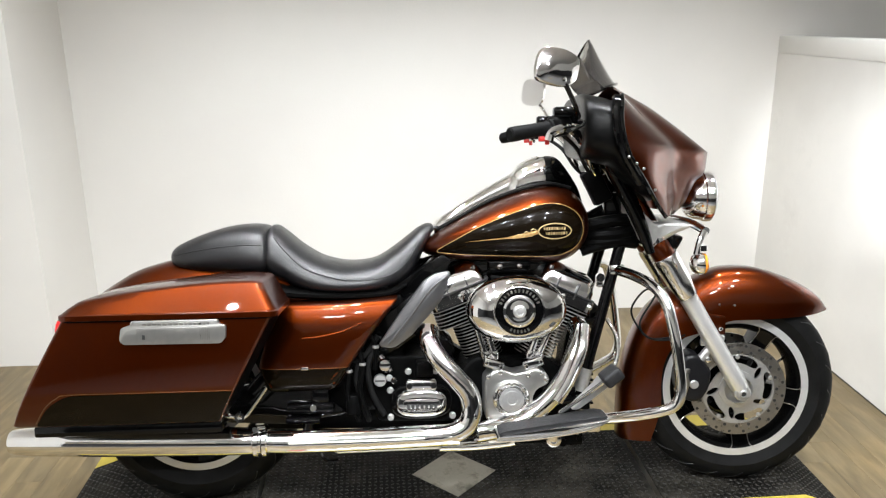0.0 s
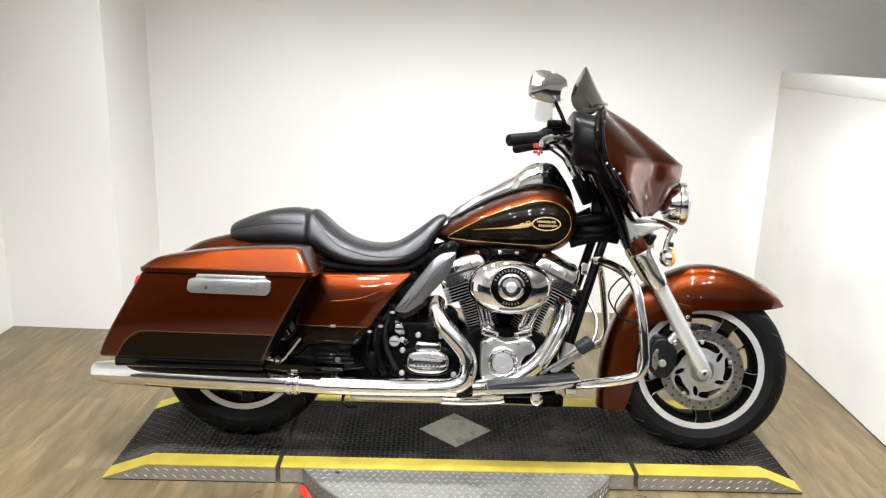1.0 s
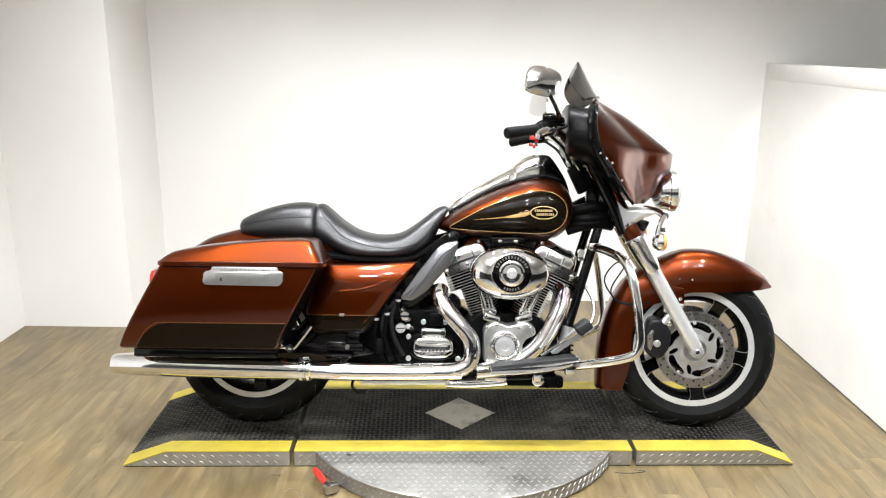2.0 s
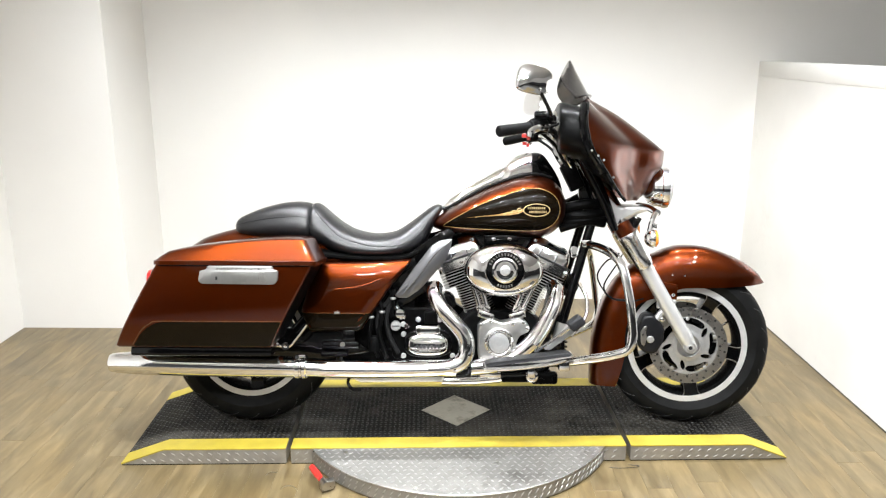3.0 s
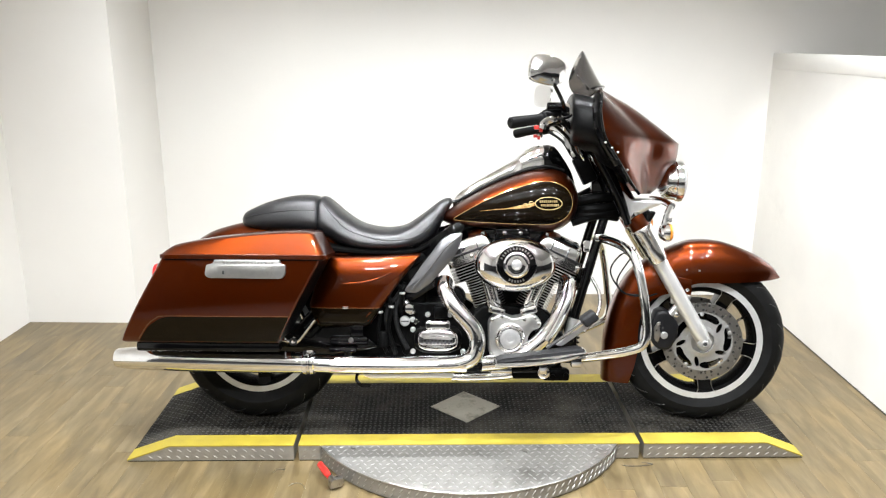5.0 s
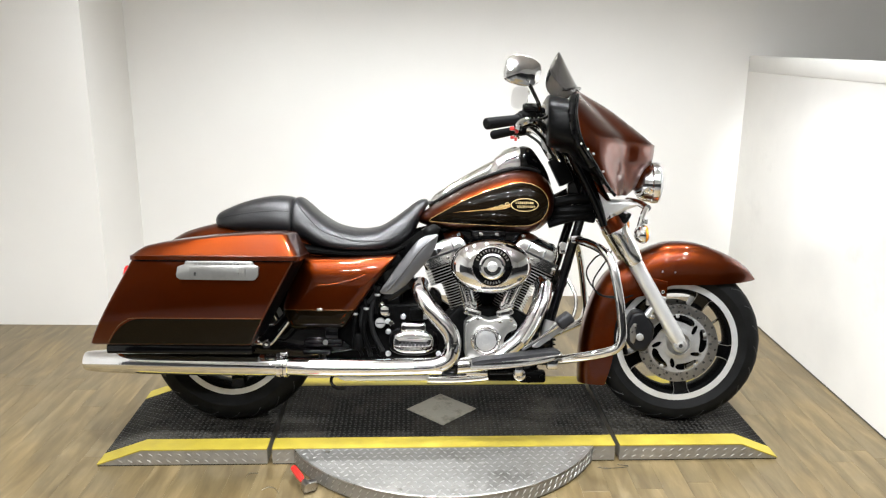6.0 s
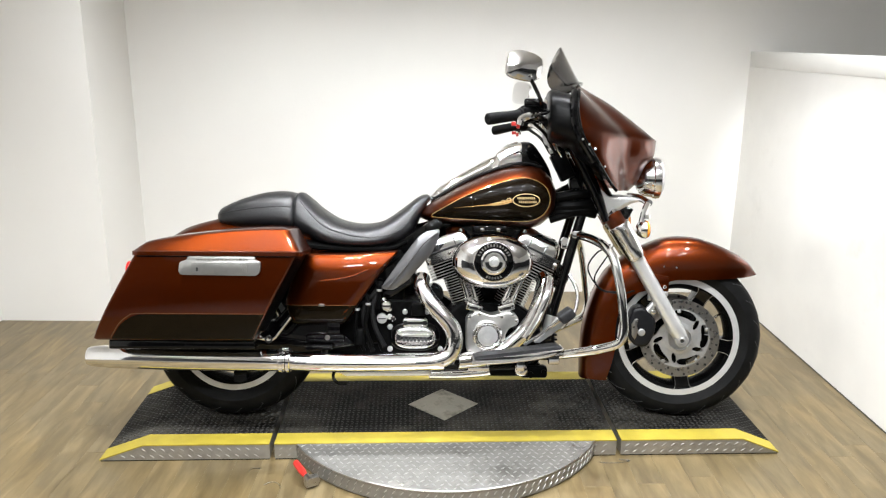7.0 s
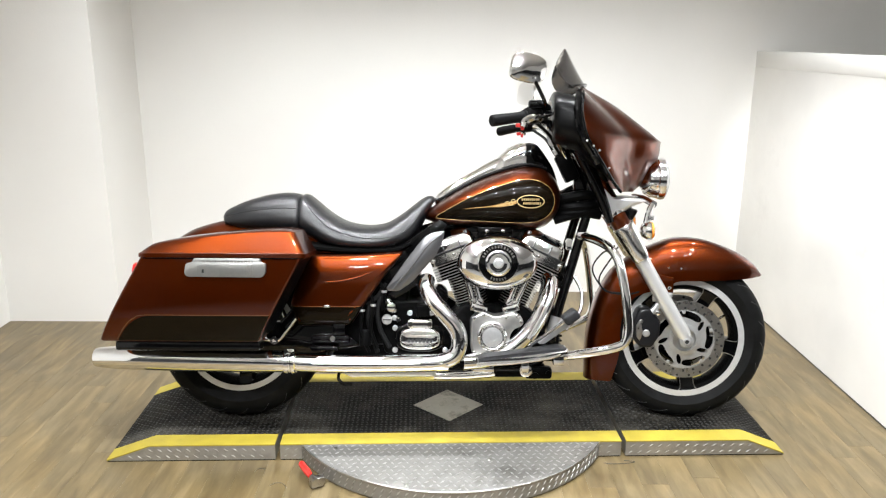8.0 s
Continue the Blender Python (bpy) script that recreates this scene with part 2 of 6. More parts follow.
def tube(pts, r, n=14, steps=6, closed=False, flat=1.0, cap=True):
    """A round bar along a smoothed path; a fourth number in a point is its own radius."""
    path = smooth_path(pts, steps, closed) if steps > 1 else [np.array(q, float) for q in pts]
    c = [Vector([float(v) for v in q[:3]]) for q in path]
    rad = [float(q[3]) if len(q) > 3 else r for q in path]
    rings, ref = [], None
    for i, q in enumerate(c):
        a, b = c[i - 1] if (i or closed) else c[0], c[(i + 1) % len(c)] if (i + 1 < len(c) or closed) else c[-1]
        d = (b - a).normalized()
        if ref is None:
            ref = d.orthogonal().normalized()
        ref = (ref - d * ref.dot(d)).normalized()
        s = d.cross(ref)
        rings.append([q + rad[i] * (ref * math.cos(2 * math.pi * k / n) + flat * s * math.sin(2 * math.pi * k / n)) for k in range(n)])
    if closed:
        rings.append(rings[0])
    bm = loft(rings, True, cap and not closed)
    bmesh.ops.remove_doubles(bm, verts=bm.verts, dist=1e-6)
    return bm


def lathe(profile, m, n=32, cap=True):
    """Turns (radius, height) rows round the local z axis and sets it by m."""
    rings = [[m @ Vector((r * math.cos(2 * math.pi * k / n), r * math.sin(2 * math.pi * k / n), h)) for k in range(n)] for r, h in profile]
    bm = loft(rings, True, cap)
    return bm


def side(x, y, z):
    """A frame whose z axis points sideways towards -y, for wheels, covers and bolts."""
    return pose(x, y, z, 90, 0, 0)


def rounded(pts, r, n=4):
    """A closed outline with its corners rounded."""
    out = []
    k = len(pts)
    for i in range(k):
        p, a, b = (np.array(pts[j], float) for j in (i, i - 1, (i + 1) % k))
        ra = r[i] if isinstance(r, (list, tuple)) else r
        va, vb = a - p, b - p
        la, lb = np.linalg.norm(va), np.linalg.norm(vb)
        ra = min(ra, la * 0.45, lb * 0.45)
        s, e = p + va / la * ra, p + vb / lb * ra
        for j in range(n + 1):
            t = j / n
            out.append(tuple((1 - t) ** 2 * s + 2 * t * (1 - t) * p + t * t * e))
    return out


def slab(outline, y0, y1, bevel=0.0, seg=2, dome=0.0):
    """An outline in x and z, as a plate from y0 to y1 (y1 nearer to -y) with rounded edges."""
    c = np.mean(np.array(outline), axis=0)
    s = -1 if y1 < y0 else 1
    rows = [(0.0, y0)]
    if bevel:
        rows += [(bevel * (1 - math.cos(a)), y1 - s * bevel * (1 - math.sin(a))) for a in [math.pi / 2 * k / seg for k in range(seg + 1)]]
    else:
        rows += [(0.0, y1)]
    if dome:
        ext = min(np.ptp(np.array(outline), axis=0)) / 2
        rows += [(ext * f, y1 + s * dome * (1 - (1 - f) ** 2)) for f in (0.3, 0.6, 0.85)]
    rings = []
    for inset, y in rows:
        ring = []
        for p in outline:
            v = np.array(p) - c
            ext = np.ptp(np.array(outline), axis=0) / 2
            ring.append((c[0] + v[0] * max(0.0, 1 - inset / max(ext[0], 1e-6)), y, c[1] + v[1] * max(0.0, 1 - inset / max(ext[1], 1e-6))))
        rings.append(ring)
    return loft(rings)


def ellipse(cx, cz, a, b, n=40, p=2.0):
    out = []
    for k in range(n):
        t = 2 * math.pi * k / n
        c, s = math.cos(t), math.sin(t)
        out.append((cx + a * math.copysign(abs(c) ** (2 / p), c), cz + b * math.copysign(abs(s) ** (2 / p), s)))
    return out


def decal(outline, tree, lift=0.0012, rings=7, hole=0.0, way=(0, 1, 0)):
    """A thin skin laid on a surface: the outline in x and z, thrown along y onto the shape of the tree."""
    fine = []
    for p, q in zip(outline, list(outline[1:]) + [outline[0]]):
        cuts = max(1, int(math.hypot(q[0] - p[0], q[1] - p[1]) / 0.02))
        fine += [(p[0] + (q[0] - p[0]) * k / cuts, p[1] + (q[1] - p[1]) * k / cuts) for k in range(cuts)]
    outline = fine
    c = np.mean(np.array(outline), axis=0)
    fs = [1 - (1 - hole) * k / rings for k in range(rings + 1)] if hole else [1 - k / rings for k in range(rings)] + [0.02]
    if rings > 4:
        fs[1:1] = [0.99, 0.98, 0.965, 0.945, 0.92]
    out, last = [], -0.3
    for f in fs:
        ring = []
        for p in outline:
            x, z = c + (np.array(p) - c) * f
            hit = tree.ray_cast(Vector((x, -1.5, z)), Vector(way))
            y = hit[0].y if hit[0] else last
            last = y
            ring.append((x, y - lift, z))
        out.append(ring)
    return loft(out, True, not hole)


def stripe(outline, tree, width=0.003, lift=0.0018, closed=True):
    """A thin painted line laid along an outline on a surface."""
    pts = []
    for x, z in outline:
        hit = tree.ray_cast(Vector((x, -1.5, z)), Vector((0, 1, 0)))
        y = hit[0].y if hit[0] else (pts[-1][1] if pts else -0.3)
        pts.append((x, y - lift + 0.0006, z))
    return tube(pts, width / 2, 6, 1, closed, 1.0)


# ---- the room ----
BACK, STUB, LEFT, RIGHT, SOUTH = 1.733, 1.180, -2.465, 1.653, -5.2
JOG, FAR, SPLIT = -1.863, 4.6, 1.35


def wall_box(name, x0, x1, y0, y1, z0, z1, material, label):
    return thing(name, box((x0 + x1) / 2, (y0 + y1) / 2, (z0 + z1) / 2, x1 - x0, y1 - y0, z1 - z0), material, label, "wall", "structure")


wall_box("wall_north", JOG, FAR, BACK, BACK + 0.15, 0, CEILING, WALL, "white painted plain back wall behind the motorcycle")
wall_box("wall_north_pier", LEFT - 0.15, JOG, STUB, BACK + 0.15, 0, CEILING, WALL, "white painted wall pier that stands proud of the back wall")
wall_box("wall_west", LEFT - 0.15, LEFT, -2.0, STUB, 0, CEILING, WALL, "white painted plain side wall")
# unseen walls, dark below and white above to shape the reflections
wall_box("wall_west_unseen", LEFT - 0.15, LEFT, SOUTH, -2.0, 0, SPLIT, UNSEEN_DARK, "dark grey lower side wall, unseen, added for dark reflections")
wall_box("wall_west_upper", LEFT - 0.15, LEFT, SOUTH, -2.0, SPLIT, CEILING, WALL, "white upper side wall, unseen, added for bright reflections")
PART = -0.20            # where the half-height partition ends
low = wall_box("wall_east_low", RIGHT, RIGHT + 0.12, PART, BACK, 0, 1.351, SCUFFED, "white painted half-height partition wall beside the front wheel")
thing("partition_cap", box(RIGHT + 0.06, (BACK + PART) / 2, 1.3936, 0.124, BACK - PART - 0.006, 0.085, 0.004, 2), TRIMW, "white painted wooden capping board on the half-height partition", "trim", "structure")
# dark strip that draws the shadow gap between partition and floor
thing("trim", box(RIGHT - 0.0015, (BACK + PART) / 2, 0.0025, 0.003, BACK - PART - 0.004, 0.005), INK, "thin dark strip for the shadow gap at the foot of the partition", "trim", "structure")
# closing walls out of view, toned only for what the bodywork mirrors
wall_box("wall_east", FAR, FAR + 0.15, -2.0, BACK + 0.15, SPLIT, CEILING, WALL, "white upper wall beyond the partition, unseen, added for bright reflections")
wall_box("wall_east_lower", FAR, FAR + 0.15, -2.0, BACK + 0.15, 0, SPLIT, UNSEEN_DARK, "dark grey lower wall beyond the partition, unseen, added for dark reflections")
wall_box("wall_east_unseen", FAR, FAR + 0.15, SOUTH, -2.0, 0, SPLIT, UNSEEN_DARK, "dark grey lower side wall, unseen, added for dark reflections")
wall_box("wall_east_upper", FAR, FAR + 0.15, SOUTH, -2.0, SPLIT, CEILING, WALL, "white upper side wall, unseen, added for bright reflections")
wall_box("wall_south", LEFT - 0.15, FAR + 0.15, SOUTH - 0.15, SOUTH, 0, SPLIT, UNSEEN_DARK, "dark grey lower end wall, unseen, added for dark reflections")
wall_box("wall_south_upper", LEFT - 0.15, FAR + 0.15, SOUTH - 0.15, SOUTH, SPLIT, CEILING, WALL, "white upper end wall, unseen, added for bright reflections")
thing("ceiling", box((LEFT + FAR) / 2, (SOUTH + BACK) / 2, CEILING + 0.05, FAR - LEFT + 0.3, BACK - SOUTH + 0.3, 0.1), CEIL, "pale painted plain ceiling", "ceiling", "structure")
floor = thing("floor", box((LEFT + FAR) / 2, (SOUTH + BACK) / 2, -0.056, FAR - LEFT + 0.3, BACK - SOUTH + 0.3, 0.1), UNSEEN_FLOOR, "light oak laminate plank floor", "floor", "structure")

# ---- display platform on a turntable ----
PX, PY, PYAW, PW = -0.0945, 0.0734, 0.0293, 0.3063
TL, TR, GL, GR, FL, FR, DISC = -1.2554, 1.2443, -0.6353, 0.6388, -1.0953, 1.1031, 0.6272
FARW = 0.3063


def platform_pose():
    return pose(PX, PY, 0, 0, 0, math.degrees(PYAW))


def studs(n, place, size, height=0.0022):
    """Raised lozenge bars of tread plate, all in one mesh. place(i) gives their places."""
    verts, faces = [], []
    for i in range(n):
        m = place(i)
        if m is None:
            continue
        b = len(verts)
        L, w = size
        for x, y, z in ((-L, 0, 0), (0, -w, 0), (L, 0, 0), (0, w, 0), (-L * 0.6, 0, height), (0, -w * 0.5, height), (L * 0.6, 0, height), (0, w * 0.5, height)):
            verts.append(m @ Vector((x, y, z)))
        faces += [(b, b + 1, b + 5, b + 4), (b + 1, b + 2, b + 6, b + 5), (b + 2, b + 3, b + 7, b + 6), (b + 3, b, b + 4, b + 7), (b + 4, b + 5, b + 6, b + 7)]
    me = bpy.data.meshes.new("studs")
    me.from_pydata(verts, [], faces)
    bm = bmesh.new()
    bm.from_mesh(me)
    bpy.data.meshes.remove(me)
    return bm


def platform_section(x0, x1, ramp, label):
    """One plate section: steel skirt, rubber mat, yellow edges; ramp is the foot of its slope, or None."""
    root = tagged(new("platform_section"), label, "platform", "sections of the display platform")
    root.matrix_world = platform_pose()
    t = PLATE
    if ramp is None:
        foot = [(x0, 0.004), (x1, 0.004), (x1, t - 0.004), (x0, t - 0.004)]
        top = [(x0, t), (x1, t)]
    elif ramp > x1:
        foot = [(x0, 0.004), (ramp, 0.004), (x1, t - 0.004), (x0, t - 0.004)]
        top = [(x0, t), (x1, t), (ramp, 0.008)]
    else:
        foot = [(x0, t - 0.004), (ramp, 0.004), (x1, 0.004), (x1, t - 0.004)]
        top = [(ramp, 0.008), (x0, t), (x1, t)]
    part("body", slab(foot, FARW - 0.002, -PW + 0.002), SKIRT, root, "diamond tread steel side plate")
    lo, hi = min(x0, ramp if ramp is not None else x0), max(x1, ramp if ramp is not None else x1)
    part("foot_strip", box((lo + hi) / 2, -PW + 0.010, 0.0028, hi - lo - 0.004, 0.014, 0.0056), RUBBER, root, "thin black rubber foot strip")

    def cover(y0, y1, lift):
        rings = [[(x, y0, z + lift), (x, y1, z + lift), (x, y1, z - 0.003), (x, y0, z - 0.003)] for x, z in top]
        return loft(rings)
    E = 0.078
    part("rubber_mat", cover(-PW + E, FARW - E, 0.0), MAT, root, "worn black raised-dot rubber mat")
    part("edge_strip", cover(-PW, -PW + E, 0.0012), YELLOW, root, "scuffed yellow painted warning edge")
    part("edge_strip", cover(FARW - E, FARW, 0.0012), YELLOW, root, "scuffed yellow painted warning edge")
    # tread lozenges on the skirt that faces the room
    lo, hi = min(x0, ramp if ramp is not None else x0), max(x1, ramp if ramp is not None else x1)
    n = int((hi - lo) / 0.034)

    def skirt(i):
        row, col = i % 2, i // 2
        x, z = lo + 0.018 + 0.034 * col + (0.006 if row else 0), 0.018 + 0.026 * row
        if ramp is not None:
            lim = (x - ramp) / (x0 - ramp) if ramp < x0 else (ramp - x) / (ramp - x1)
            if z + 0.012 > t * min(1, lim):
                return None
        if x > hi - 0.008:
            return None
        return pose(x, -PW + 0.0015, z, 90, 0, 0) @ pose(0, 0, 0, 0, 0, 35 if (ramp or 0) >= 0 else -35)
    tagged(part("tread_pattern", studs(2 * n, skirt, (0.0100, 0.0024), 0.0022), STUD, root), kind="stuff")
    # small rubber dots of the mat
    nx, ny = int((hi - lo) / 0.0185), int((PW + FARW - 2 * E) / 0.0185)

    def dot(i):
        a, b = i % nx, i // nx
        x, y = lo + 0.012 + 0.0185 * a, -PW + E + 0.010 + 0.0185 * b
        if x > hi - 0.006:
            return None
        z, ang = t, 0
        if ramp is not None and (x < x0 and ramp < x0):
            s = (x - ramp) / (x0 - ramp)
            z, ang = 0.008 + (t - 0.008) * s, -math.degrees(math.atan2(t - 0.008, x0 - ramp))
        if ramp is not None and (x > x1 and ramp > x1):
            s = (ramp - x) / (ramp - x1)
            z, ang = 0.008 + (t - 0.008) * s, math.degrees(math.atan2(t - 0.008, ramp - x1))
        if abs(x) + abs(y) < 0.145:
            return None
        return pose(x, y, z - 0.0003, 0, ang, 0) @ pose(0, 0, 0, 0, 0, 45 if (a + b) % 2 else -45)
    tagged(part("mat_dots", studs(nx * ny, dot, (0.0098, 0.0042), 0.0024), DOT, root), kind="stuff")
    return root


GAP = 0.009
platform_section(FL, GL - GAP, TL, "black rubber-topped ramp section of the platform under the rear wheel")
mid = platform_section(GL + GAP, GR - GAP, None, "black rubber-topped middle section of the platform on the turntable")
platform_section(GR + GAP, FR, TR, "black rubber-topped ramp section of the platform under the front wheel")
# bare metal square let into the mat
part("inlay_plate", loft([[(0.141 * x, 0.139 * y, PLATE + h) for x, y in ((-1, 0), (0, -1), (1, 0), (0, 1))] for h in (-0.002, 0.0014)]), WORN, mid, "worn bare metal diamond inlay")


def turntable():
    """The round tread-plate turntable; its middle lies under the platform."""
    root = tagged(new("turntable"), "round diamond tread-plate steel turntable under the platform", "turntable")
    root.matrix_world = platform_pose()
    top = PLATE - 0.001
    # the part of the disc in front of the platform
    pts = []
    half = math.acos(min(1, (PW + 0.001) / DISC))
    for k in range(49):
        a = -math.pi / 2 - half + 2 * half * k / 48
        pts.append((DISC * math.cos(a), DISC * math.sin(a)))
    bm = loft([[(x, y, z) for x, y in pts] for z in (0.006, top - 0.003, top)])
    part("deck", bm, TREAD, root, "worn diamond tread steel plate")
    part("rim", tube([(x, y, top - 0.002) for x, y in pts], 0.003, 8, 1), STEEL, root)
    cells = []
    for i in range(-26, 27):
        for j in range(-26, 0):
            x, y = 0.0265 * i + (0.013 if j % 2 else 0), 0.0245 * j
            if y < -PW - 0.010 and math.hypot(x, y) < DISC - 0.012:
                cells.append(pose(x, y, top - 0.0002, 0, 0, 38 if (i + j) % 2 else -52))
    tagged(part("tread_pattern", studs(len(cells), lambda i: cells[i], (0.0115, 0.0036), 0.0020), STUD, root), kind="stuff")
    rimc = []
    for row in (0, 1):
        for k in range(46):
            a = -math.pi / 2 - half + 0.02 + (2 * half - 0.04) * (k + 0.3 * row) / 46
            rimc.append(pose(DISC * math.cos(a), DISC * math.sin(a), 0.020 + 0.024 * row, 0, 0, math.degrees(a) + 90) @ pose(0, 0, 0, 90, 0, 0) @ pose(0, 0, 0, 0, 0, 52))
    tagged(part("rim_pattern", studs(len(rimc), lambda i: rimc[i], (0.0110, 0.0025), 0.0022), STUD, root), kind="stuff")
    for x, y in ((-0.42, -0.33), (-0.16, -0.58), (0.13, -0.42), (0.20, -0.36), (0.46, -0.34)):
        part("bolt", lathe([(0.009, -0.001), (0.009, 0.0012), (0.007, 0.0022)], pose(x, y, top), 14), STEEL, root)
    # brake clamp with its red handle
    back = platform_pose().inverted()
    c = back @ Vector((-0.552, -0.428, 0))
    m = pose(c.x, c.y, 0, 0, 0, 28)
    clamp = part("brake_clamp", join(moved(box(0.0, 0, 0.024, 0.046, 0.030, 0.034, 0.005), m), moved(box(0.018, 0.012, 0.020, 0.030, 0.030, 0.026, 0.005), m),
                                     moved(lathe([(0.011, -0.024), (0.011, 0.024)], pose(-0.010, 0, 0.036, 90, 0, 0), 16), m)), STEEL, root, "steel clamp on the rim")
    h = tube([(*(back @ Vector((-0.572, -0.422, 0.040))), 0.009), (*(back @ Vector((-0.588, -0.395, 0.041))), 0.0125), (*(back @ Vector((-0.617, -0.345, 0.042))), 0.0115)], 0.0115, 12, 4)
    part("handle", h, RED, clamp, "red plastic grip")
    return root


turntable()

# ---- the motorcycle ----
bike = tagged(new("motorcycle"), "copper and dark brown touring motorcycle leaning on the display platform", "motorcycle")
bike.matrix_world = pose(0, 0, PLATE, -math.degrees(LEAN), 0, 0)
axis = Vector((-math.sin(radians(26)), 0, math.cos(radians(26))))
pivot = Vector((AXLE - 0.06, 0, HUB))
TURNED = Matrix.Translation(pivot) @ Matrix.Rotation(STEER, 4, axis) @ Matrix.Translation(-pivot)
DOWN = Matrix.Translation((0, 0, -PLATE))


def bp(name, bm, material, parent=None, label="", sharp=35):
    """A part of the motorcycle."""
    return part(name, moved(bm, DOWN), material, parent or bike, label, sharp)


def fp(name, bm, material, parent=None, label="", sharp=35):
    """A part that turns with the handlebar."""
    return part(name, moved(bm, DOWN @ TURNED), material, parent or bike, label, sharp)


def tree_of(bm):
    return BVHTree.FromBMesh(bm)


def arch(rows, half, n=18, p=2.6, thick=0.004):
    """A mudguard: rows of (crown x, z, skirt x, z, half width); a shell with two faces."""
    rings = []
    for s in (1, -1):
        ring_rows = []
        for cx, cz, sx, sz, hw in rows:
            ring = []
            for k in range(n + 1):
                a = math.pi * k / n
                c, s_ = math.cos(a), math.sin(a)
                w = math.copysign(abs(c) ** (2 / p), c)
                h = abs(s_) ** (2 / p)
                d = 0 if s > 0 else thick
                ring.append(Vector((sx + (cx - sx) * h, -(hw - d) * w, sz + (cz - sz) * h - d * h)))
            ring_rows.append(ring)
        rings.append(ring_rows)
    bm = bmesh.new()
    grid = [[[bm.verts.new(q) for q in r] for r in side_rows] for side_rows in rings]
    for gi, g in enumerate(grid):
        for a, b in zip(g, g[1:]):
            for i in range(n):
                f = (a[i], a[i + 1], b[i + 1], b[i])
                bm.faces.new(f if gi == 0 else tuple(reversed(f)))
    o, q = grid
    for i in (0, n):
        for a, b, c, d in zip(o, o[1:], q, q[1:]):
            bm.faces.new((a[i], b[i], d[i], c[i]))
    for r in (0, -1):
        for i in range(n):
            bm.faces.new((o[r][i], o[r][i + 1], q[r][i + 1], q[r][i]))
    bmesh.ops.recalc_face_normals(bm, faces=bm.faces[:])
    return bm


def refine(rows, steps=5):
    return [tuple(float(v) for v in q) for q in smooth_path(rows, steps)]


# wheels
def torus_profile(r_out, r_in, half, n=14):
    """The closed cross-section of a tyre as (radius, height)."""
    pts = []
    for k in range(n + 1):
        a = -math.pi / 2 + math.pi * k / n
        pts.append((r_in + (r_out - r_in) * abs(math.cos(a)) ** 0.62, half * math.copysign(abs(math.sin(a)) ** 0.85, math.sin(a)) * (1 if abs(math.sin(a)) < 0.98 else 0.72)))
    return pts


def tyre(r_out, r_in, half, m):
    bm = lathe(torus_profile(r_out, r_in, half), m, 72, False)
    return bm


